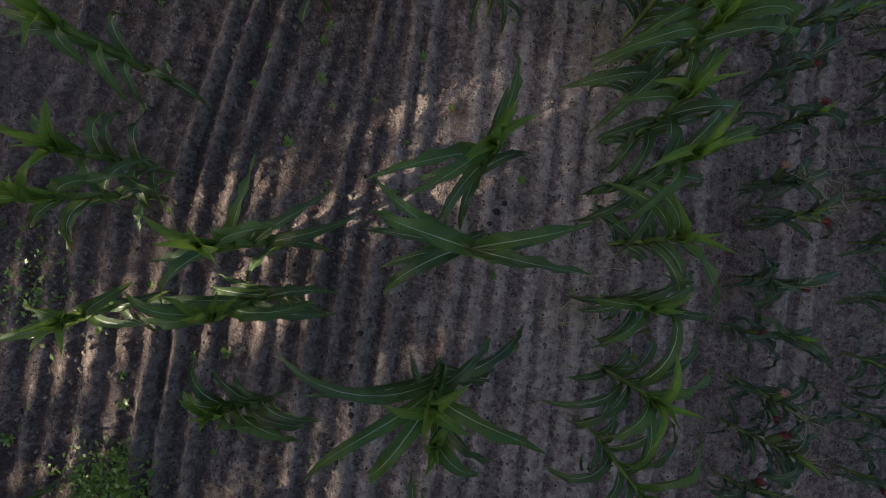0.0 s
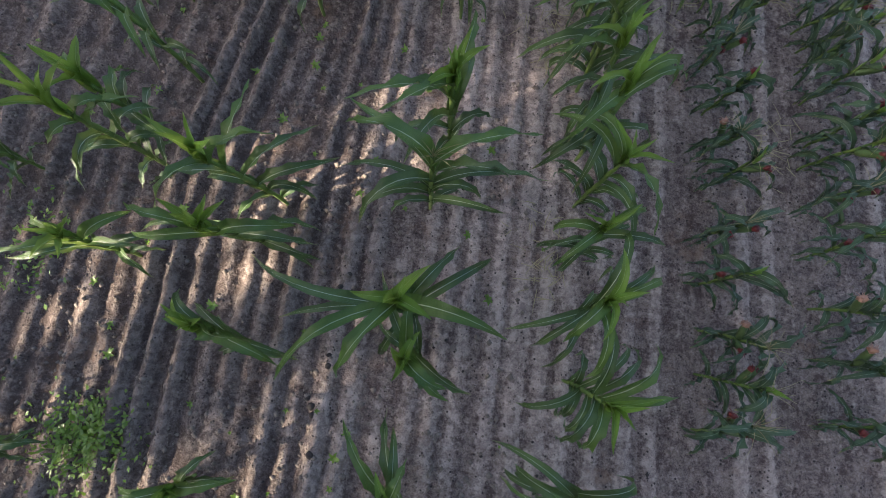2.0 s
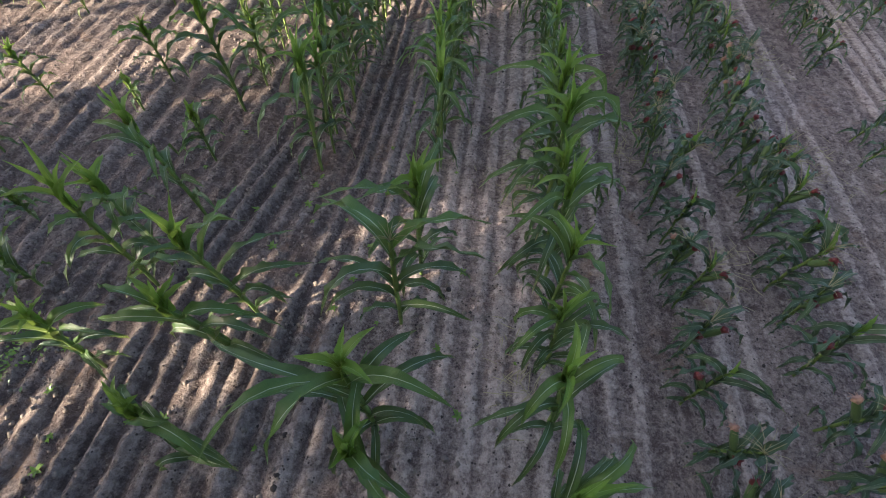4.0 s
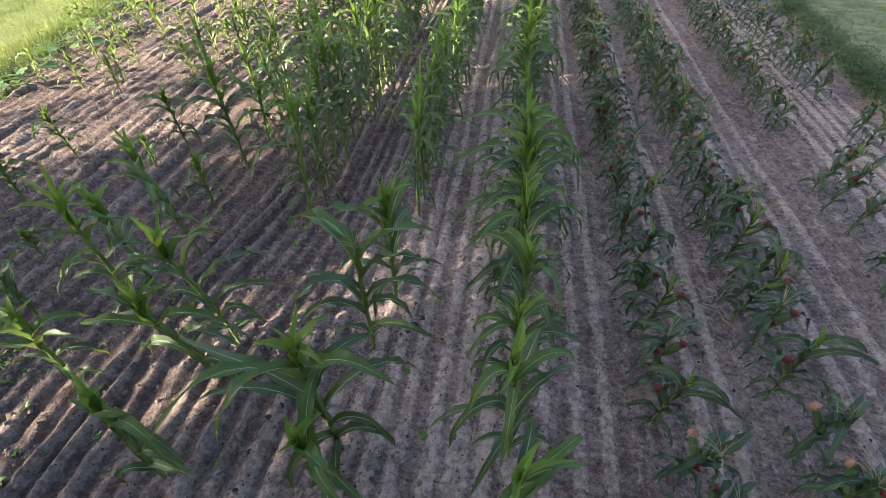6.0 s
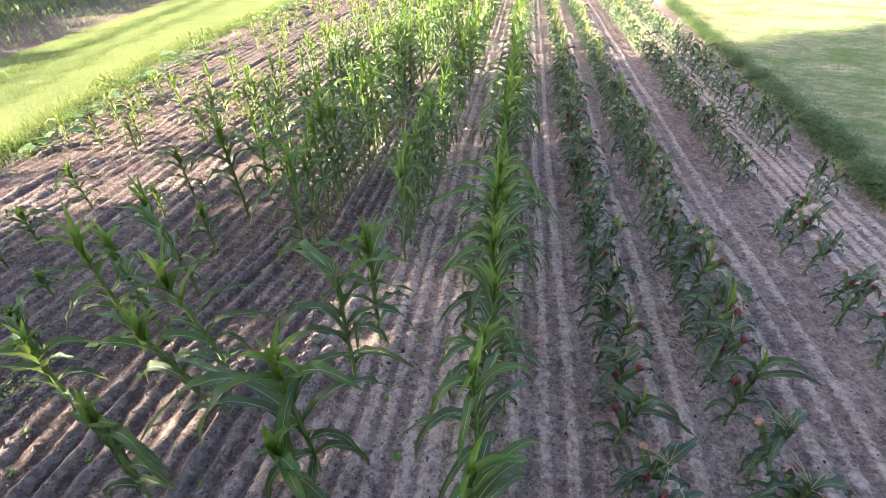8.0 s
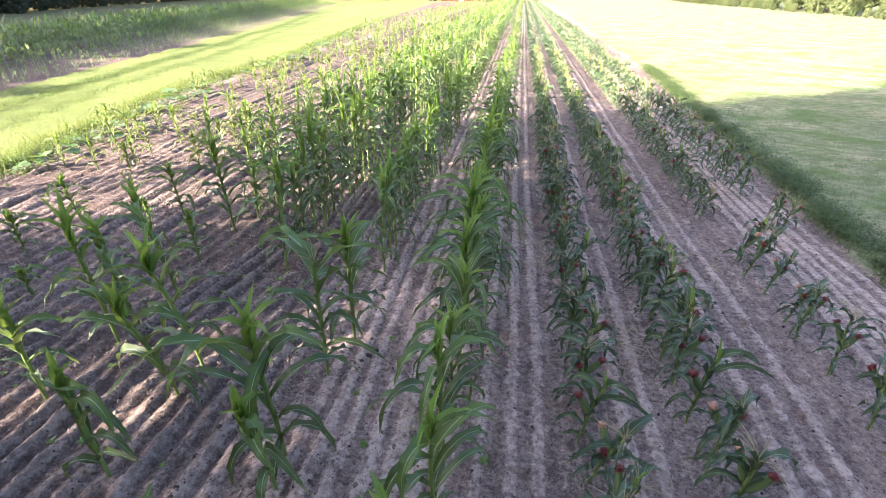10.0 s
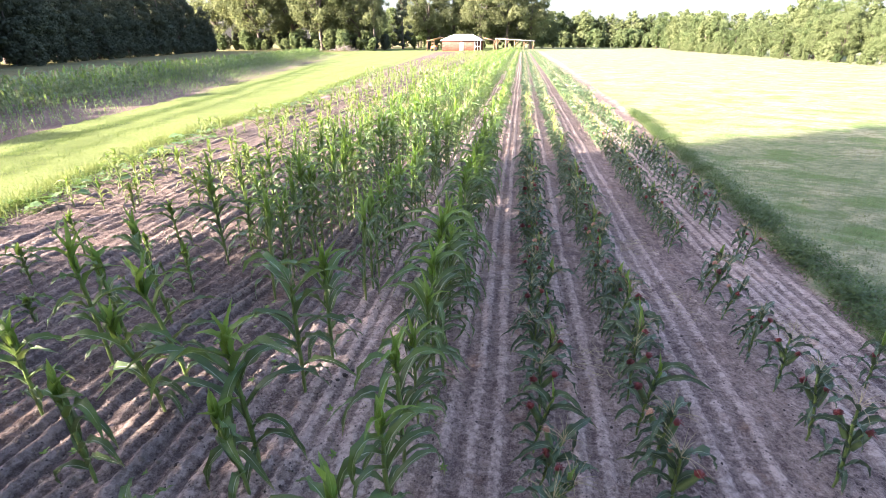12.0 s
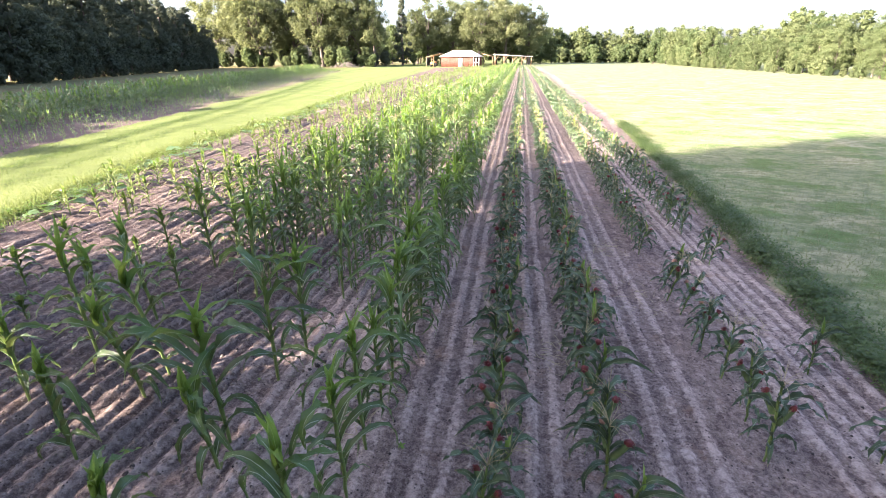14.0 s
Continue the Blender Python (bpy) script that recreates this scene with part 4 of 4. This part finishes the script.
OAK = "big broad-leaved tree with open sunlit crown"
oaks = [make_tree("tree", "oak", 30, 50 + i, at_ground(*xy), OAK, "trees by the barn", 50, 0.6, 0.1) for i, xy in enumerate([(-99, 176), (-84, 180), (-70, 172)])]
for x, y, s in [(-58, 178, 0.9), (-113, 178, 0.95), (-92, 170, 1.0), (-77, 186, 1.05), (-106, 186, 1.0), (-64, 184, 0.95), (-40, 216, 0.9), (-30, 222, 0.98), (-18, 216, 0.92), (-7, 220, 0.98), (3, 226, 0.84), (-24, 236, 0.95), (-12, 238, 0.98), (-49, 238, 0.8), (-94, 198, 0.8), (-76, 200, 0.75), (-62, 205, 0.75)]:
    copy_thing(rng.choice(oaks), at_ground(x, y, rng.uniform(0, 6.28), s))
slim = make_tree("tree", "oak", 25, 60, at_ground(-52, 176), "slender broad-leaved tree beside the track", "trees by the barn", 36, 0.5)
slim.scale = (0.62, 0.62, 1.0)
make_tree("spruce", "spruce", 25, 61, at_ground(-49, 207), "dark narrow conifer standing alone", "trees by the barn", 60, 0.5)
pines = [make_tree("pine_tree", "pine", 15, 70 + i, at_ground(-66 - 1.4 * i, 46 + 4 * i), "dark shaded forest tree in a dense wood", "forest edge", 38, 0.46) for i in range(3)]
thick = [make_tree("tree", "edge", 13, 74 + i, at_ground(-66 - 1.4 * i, 58 + 4 * i), "dark shaded broad-leaved tree in a dense wood", "forest edge", 58, 0.29) for i in range(2)]
far_edges = [make_tree("tree", "edge", 16, 88 + i, at_ground(20 + 9 * i, 300), "broad-leaved tree of the far wood", "far wood", 15, 0.76) for i in range(3)]
# broad-leaved crowns of this wood take the same darker foliage colour as its pines
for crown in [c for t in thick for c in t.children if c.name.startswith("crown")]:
    crown.data.materials[0] = M_DARKLEAF
for k in range(30):
    y = 47 + 3.5 * k
    x0 = -65.0 - 0.335 * (y - 46)
    for row in range(2):
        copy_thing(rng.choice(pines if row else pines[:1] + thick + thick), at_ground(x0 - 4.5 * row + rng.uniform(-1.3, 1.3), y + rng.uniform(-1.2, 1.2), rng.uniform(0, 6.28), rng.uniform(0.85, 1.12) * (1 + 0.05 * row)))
EDGE = "sunlit broad-leaved tree of the meadow's edge"
edges = [make_tree("tree", "edge", 16, 80 + i, at_ground(53 + i, 62 + 9 * i, 0.0, 0.7), EDGE, "meadow edge trees", 120, 0.22) for i in range(4)]
mid_edges = [make_tree("tree", "edge", 16, 84 + i, at_ground(55 + i, 101 + 9 * i, 0.0, 0.75), EDGE, "meadow edge trees", 52, 0.34) for i in range(3)]
for k in range(46):
    y = 44 + 4.6 * k
    x0 = 51 + 0.055 * (y - 60)
    for row in range(2 if k % 2 else 1):
        kinds = far_edges if row or y > 165 else (edges if y < 97 else mid_edges)
        high_up = rng.choice((0.50, 0.60, 0.68, 0.76, 0.86)) * rng.uniform(0.94, 1.06) * (1.06 if row else 1.0) * (1.12 if y < 85 else 1.0)
        copy_thing(rng.choice(kinds), at_ground(x0 + 5 * row + rng.uniform(-1.6, 1.6), y + rng.uniform(-1.2, 1.2), rng.uniform(0, 6.28), high_up) @ Matrix.Diagonal((0.92, 0.92, 1, 1)))
for k in range(26):
    x = 8 + 3.6 * k
    copy_thing(rng.choice(far_edges), at_ground(x + rng.uniform(-1, 1), 296 + rng.uniform(-6, 10), rng.uniform(0, 6.28), rng.uniform(1.0, 1.35) if k % 5 else 0.8))
thin_thick = [make_tree("tree", "edge", 13, 78 + i, at_ground(-118 + 5 * i, 206, 0.0, 0.8), "dark broad-leaved tree behind the big trees", "forest edge", 14, 0.6) for i in range(2)]
# crowns swapped to the darker foliage colour
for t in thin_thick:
    t.children[1].data.materials[0] = M_DARKLEAF
for x, y, s in [(-108, 170, 0.7), (-90, 186, 0.75), (-103, 186, 0.8), (-64, 190, 0.6), (-78, 188, 0.7), (-116, 168, 0.85), (-54, 200, 0.6), (-44, 206, 0.55), (-36, 210, 0.6)]:
    copy_thing(rng.choice(thin_thick + mid_edges[:1]), at_ground(x, y, rng.uniform(0, 6.28), s))

for k in range(30):
    x = -125 + 4.8 * k
    copy_thing(rng.choice(far_edges), at_ground(x + rng.uniform(-1, 1), 246 + rng.uniform(-8, 8), rng.uniform(0, 6.28), rng.uniform(0.8, 1.25)))
for k in range(14):
    x = -122 + 5.2 * k
    copy_thing(rng.choice(thin_thick), at_ground(x + rng.uniform(-1, 1), 204 + rng.uniform(-5, 5), rng.uniform(0, 6.28), rng.uniform(0.6, 0.9)))
# undergrowth that closes the woods at the ground
shrubs = [make_tree("shrub", "edge", 5, 110 + i, at_ground(-64.5 + 1.5 * i, 52 + 6 * i), "dark leafy shrub at the wood's edge", "undergrowth", 20, 0.28) for i in range(2)]
pale_shrubs = [make_tree("shrub", "edge", 5, 114 + i, at_ground(48 + i, 62 + 9 * i), "leafy shrub at the meadow's edge", "undergrowth", 10, 0.36) for i in range(2)]
# these shrub crowns get the wood's darker colour as well
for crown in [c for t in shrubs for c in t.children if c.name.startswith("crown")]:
    crown.data.materials[0] = M_DARKLEAF
for t in shrubs + pale_shrubs:
    tagged(t, category="shrub")
far_shrub = make_tree("shrub", "edge", 5, 116, at_ground(-119, 170, 0.0, 1.4), "leafy shrub at the foot of the far trees", "undergrowth", 7, 0.5)
tagged(far_shrub, category="shrub")
wood = [make_tree("pine_tree", "pine", 15, 118, at_ground(-72, 0), "unseen dark forest tree shading the left fields", "forest edge", 14, 1.05)]
for k in range(44):
    y = 45 + 2.4 * k
    copy_thing(rng.choice(shrubs), at_ground(-62.2 - 0.335 * (y - 46) + rng.uniform(-1, 1), y, rng.uniform(0, 6.28), rng.uniform(0.7, 1.2)))
for k in range(46):
    y = 58 + 3.2 * k
    copy_thing(rng.choice(pale_shrubs), at_ground(47.6 + 0.055 * (y - 60) + rng.uniform(-0.8, 0.8), y, rng.uniform(0, 6.28), rng.uniform(0.4, 0.9)))
for k in range(22):
    copy_thing(far_shrub, at_ground(-116 + 3.1 * k, 168 + rng.uniform(-3, 8), rng.uniform(0, 6.28), rng.uniform(0.7, 1.5)))
for k in range(34):
    copy_thing(far_shrub, at_ground(6 + 3.0 * k, 283 + rng.uniform(-4, 4), rng.uniform(0, 6.28), rng.uniform(1.2, 2.0)))
for k in range(24):
    copy_thing(rng.choice(shrubs), at_ground(-120 + 3.0 * k, 186 + rng.uniform(-6, 6), rng.uniform(0, 6.28), rng.uniform(1.1, 1.9)))
# the wood carried on out of view beside the track, for its shade
for k in range(12):
    for row in range(2):
        copy_thing(rng.choice(wood), at_ground(-67 - 7 * row + rng.uniform(-1, 1), 2 + 4 * k, rng.uniform(0, 6.28), rng.uniform(0.9, 1.1)))
# unseen trees whose shade lies on the near rows, set to leave sun gaps
SIDE = Vector((-SUN_FLAT.y, SUN_FLAT.x, 0))


shade_rng = random.Random(12)
shade_edges = [make_tree("tree", "edge", 16, 80 + i, at_ground(-38 - 6 * i, -34), "unseen broad-leaved tree that shades the near rows", "trees beside the field", 58, 0.34) for i in range(4)]


def shade_spot(s, u, size, turn):
    p = SIDE * s + SUN_FLAT * u
    return at_ground(p.x, p.y, turn, size)


for s, u, size, wide in [(7.4, -22, 1.14, 0.36), (-2.2, -22.5, 1.3, 0.8), (-9.5, -21, 1.55, 0.8), (-17, -20, 1.6, 0.8), (-25, -19, 1.5, 0.9), (-6, -29, 1.7, 0.8), (-14, -28, 1.8, 0.8), (-22, -27, 1.7, 0.8),
                          (7.2, -26, 1.08, 0.36), (-0.5, -19, 0.36, 1), (1.6, -20, 0.43, 1), (2.9, -20, 0.375, 1), (5.4, -20, 0.42, 0.9), (6.4, -20, 0.45, 1), (7.9, -20, 0.5, 1), (6.4, -24, 0.52, 0.7), (8.9, -20, 0.5, 0.62)]:
    m = shade_spot(s, u, size, shade_rng.uniform(0, 6.28))
    copy_thing(shade_rng.choice(shade_edges), m @ Matrix.Diagonal((wide, wide, 1, 1)))
# unseen trees added behind the camera to dim the sky on near soil
for x, y, size in [(-8.5, -10, 1.45), (-2.0, -11, 1.5), (4.5, -10, 1.4), (11, -9, 1.3)]:
    copy_thing(shade_rng.choice(shade_edges), at_ground(x, y, shade_rng.uniform(0, 6.28), size) @ Matrix.Diagonal((0.7, 0.7, 1, 1)))
# unseen high crowns, cut off below to let slanting sun through
p = SIDE * 2.2 + SUN_FLAT * -22
make_tree("tree", "oak", 19, 95, at_ground(p.x, p.y), "unseen broad-leaved tree with high crown that shades the rows", "trees beside the field", 60, 0.4, 0.466)
p = SIDE * 7.6 + SUN_FLAT * -29
high = make_tree("tree", "oak", 23, 96, at_ground(p.x, p.y), "unseen broad-leaved tree with high crown that shades the rows", "trees beside the field", 54, 0.4, 0.62)
high.scale = (0.66, 0.66, 1.0)

# sparse unseen crown added to break the sunlight into flecks
p = SIDE * 4.6 + SUN_FLAT * -25
make_tree("tree", "oak", 11, 97, at_ground(p.x, p.y), "unseen thin-leaved young tree that dapples the sunlight", "trees beside the field", 6, 0.36, 0.3)
# another sparse one added, dappling the edge of the shade
p = SIDE * 11.2 + SUN_FLAT * -26
airy = make_tree("tree", "oak", 15, 98, at_ground(p.x, p.y), "unseen thin-leaved young tree that dapples the sunlight", "trees beside the field", 9, 0.4, 0.66)
airy.scale = (0.42, 0.42, 1.0)
p = SIDE * 2.3 + SUN_FLAT * -30
dense = make_tree("tree", "oak", 22.7, 99, at_ground(p.x, p.y, 2.0), "unseen broad-leaved tree with high crown that shades the rows", "trees beside the field", 60, 0.4, 0.50)
dense.scale = (0.50, 0.50, 1.0)
# unseen rows added so that their shade reaches the second field
for k in range(15):
    for row in range(2):
        copy_thing(wood[0], at_ground(-56 - 0.9 * k - 5 * row, -9 + 3.4 * k + 1.5 * row, rng.uniform(0, 6.28), rng.uniform(1.06, 1.14)))

# ---- barn and shed ----
M_ROOF = plain_material("painted_metal_roof", (0.62, 0.63, 0.64), (0.78, 0.78, 0.77), 0.45, 0.6, 4, 0.2)
M_RED = plain_material("red_board_wall", (0.12, 0.046, 0.032), (0.21, 0.088, 0.062), 0.85, 1.2, 14)
M_WHITE = plain_material("white_paint", (0.66, 0.65, 0.62), (0.80, 0.79, 0.76), 0.7, 2, 20)
M_WOOD = plain_material("weathered_timber", (0.22, 0.14, 0.08), (0.40, 0.27, 0.16), 0.85, 1.5, 16)
M_ORANGE = plain_material("orange_paint", (0.45, 0.13, 0.02), (0.60, 0.22, 0.04), 0.5, 2, 12)
M_DARK = plain_material("dark_rubber", (0.015, 0.015, 0.015), (0.04, 0.04, 0.04), 0.8, 4, 20)


def box(x0, x1, y0, y1, z0, z1):
    v = [(x, y, z) for z in (z0, z1) for x, y in ((x0, y0), (x1, y0), (x1, y1), (x0, y1))]
    f = [(0, 3, 2, 1), (4, 5, 6, 7), (0, 1, 5, 4), (1, 2, 6, 5), (2, 3, 7, 6), (3, 0, 4, 7)]
    return v, f, [(p[0], p[2]) for p in v]


def sheet(points, thick):
    """A flat plate over four corners, of some thickness."""
    v = [tuple(p) for p in points] + [(p[0], p[1], p[2] - thick) for p in points]
    return v, [(0, 1, 2, 3), (7, 6, 5, 4), (0, 4, 5, 1), (1, 5, 6, 2), (2, 6, 7, 3), (3, 7, 4, 0)], [(p[0], p[1]) for p in v]


def build_barn():
    x0, x1, y0, y1 = -27.3, -14.2, 172.0, 184.0
    barn = empty("barn", Matrix.Translation((0, 0, 0)))
    n = 44
    wall_w = 11.0
    part("wall", joined([box(x0, x0 + wall_w, y0 + 0.1, y0 + 0.25, 0, 3.3), box(x0, x0 + 0.2, y0 + 0.3, y1, 0, 3.3), box(x1 - 0.2, x1, y0 + 4, y1, 0, 3.3), box(x0 + 0.25, x1 - 0.25, y1 - 0.2, y1, 0, 3.3)]), M_RED, barn, "red board wall")
    for i in range(n):
        w = wall_w / n
        if 6.0 < i * w < 7.5:
            continue
        part("board", box(x0 + i * w + 0.012, x0 + (i + 1) * w - 0.012, y0 + 0.03, y0 + 0.1, 0.05, 3.25), M_RED, barn)
    part("door", box(x0 + 6.1, x0 + 7.5, y0 - 0.02, y0 + 0.1, 0.05, 2.7), M_WHITE, barn, "white painted door")
    for x in (x0 + wall_w + 0.05, x1 - 1.2, x1 - 0.2):
        part("post", box(x, x + 0.2, y0, y0 + 0.2, 0, 3.3), M_WHITE, barn, "white post")
    part("rail", box(x0 + wall_w + 0.25, x1 - 0.25, y0 + 0.05, y0 + 0.15, 1.3, 1.5), M_WHITE, barn)
    cx, cy, e, zt, ze = (x0 + x1) / 2, (y0 + y1) / 2, 0.5, 5.3, 3.35
    a, b, c, d = (x0 - e, y0 - e, ze), (x1 + e, y0 - e, ze), (x1 + e, y1 + e, ze), (x0 - e, y1 + e, ze)
    r0, r1 = (cx - 3.2, cy, zt), (cx + 3.2, cy, zt)
    v = [a, b, c, d, r0, r1] + [(p[0], p[1], p[2] - 0.15) for p in (a, b, c, d)]
    f = [(0, 1, 5, 4), (1, 2, 5), (2, 3, 4, 5), (3, 0, 4), (0, 6, 7, 1), (1, 7, 8, 2), (2, 8, 9, 3), (3, 9, 6, 0), (9, 8, 7, 6)]
    part("roof", (v, f, [(p[0], p[1]) for p in v]), M_ROOF, barn, "pale metal roof")
    part("lean_to_roof", sheet([(x0 - 5.4, y0 - 0.3, 3.2), (x0 - 0.55, y0 - 0.3, 4.3), (x0 - 0.55, y1 - 2, 4.3), (x0 - 5.4, y1 - 2, 3.2)], 0.12), M_WOOD, barn)
    part("lean_to_roof", sheet([(x1 + 0.55, y0 + 1, 4.2), (x1 + 4.6, y0 + 1, 3.3), (x1 + 4.6, y1, 3.3), (x1 + 0.55, y1, 4.2)], 0.12), M_WOOD, barn)
    for x, y, z in ((x0 - 5.2, y0, 3.1), (x0 - 2.8, y0, 3.6), (x0 - 5.2, y1 - 2.4, 3.1), (x1 + 4.3, y0 + 1.2, 3.2), (x1 + 4.3, y1 - 0.5, 3.2)):
        part("post", box(x, x + 0.18, y, y + 0.18, 0, z), M_WOOD, barn)
    tagged(barn, "red board barn with pale metal hipped roof", "barn")


def build_tractor():
    x, y = -30.2, 174.5
    t = empty("tractor", at_ground(x, y))
    part("body", joined([box(-1.3, 0.9, -0.4, 0.4, 0.7, 1.5), box(-0.2, 0.5, -0.5, 0.5, 1.0, 1.8)]), M_ORANGE, t)
    part("seat", box(0.3, 0.75, -0.25, 0.25, 1.8, 2.2), M_DARK, t)
    for wx, wy, wr in ((0.5, -0.65, 0.7), (0.5, 0.65, 0.7), (-1.0, -0.6, 0.42), (-1.0, 0.6, 0.42)):
        part("wheel", tube([(wx, wy - 0.16, wr), (wx, wy - 0.14, wr), (wx, wy + 0.14, wr), (wx, wy + 0.16, wr)], [0.05, wr, wr, 0.05], 14), M_DARK, t)
    tagged(t, "small orange tractor under the barn's lean-to", "tractor")


def build_shed():
    x0, x1, y0, y1 = -10.0, 3.6, 188.0, 195.0
    shed = empty("open_shed", Matrix.Translation((0, 0, 0)))
    part("roof", sheet([(x0 - 0.4, y0 - 0.4, 4.1), (x1 + 0.4, y0 - 0.4, 3.3), (x1 + 0.4, y1 + 0.4, 3.2), (x0 - 0.4, y1 + 0.4, 4.0)], 0.15), M_ROOF, shed, "pale metal roof")
    for i in range(5):
        x = x0 + (x1 - x0 - 0.2) * i / 4
        for y in (y0, y1 - 0.2):
            part("post", box(x, x + 0.2, y, y + 0.2, 0, 3.9 - 0.8 * i / 4), M_WOOD, shed)
        if i < 4:
            part("brace", tube([(x + 0.1, y0 + 0.1, 1.6), (x + 1.6, y0 + 0.1, 3.6 - 0.8 * i / 4)], [0.08, 0.08], 5), M_WOOD, shed)
    tagged(shed, "open timber shed with pale mono-pitch roof", "shed")


build_barn()
build_tractor()
build_shed()

g = []
for _ in range(120):
    a, b = rng.gauss(0, 2.2), rng.gauss(0, 1.0)
    p = Vector((a, b, rng.uniform(0, 1.6) * math.exp(-a * a / 9)))
    w = Vector((rng.uniform(-1, 1), rng.uniform(-1, 1), rng.uniform(-0.1, 0.7))).normalized()
    g.append(tube([p, p + w * 0.8, p + w * 1.6 + Vector((0, 0, -0.1))], [0.06, 0.045, 0.02], 4))
g = joined(g)
brush = new("brush_pile", mesh_from("brush_pile", g[0], g[1], [plain_material("grey_dead_wood", (0.13, 0.115, 0.10), (0.26, 0.23, 0.20), 0.9, 2, 14)], g[2]))
brush.matrix_basis = at_ground(-57, 158)
tagged(brush, "pile of grey dead branches by the trees", "brush pile", kind="stuff")
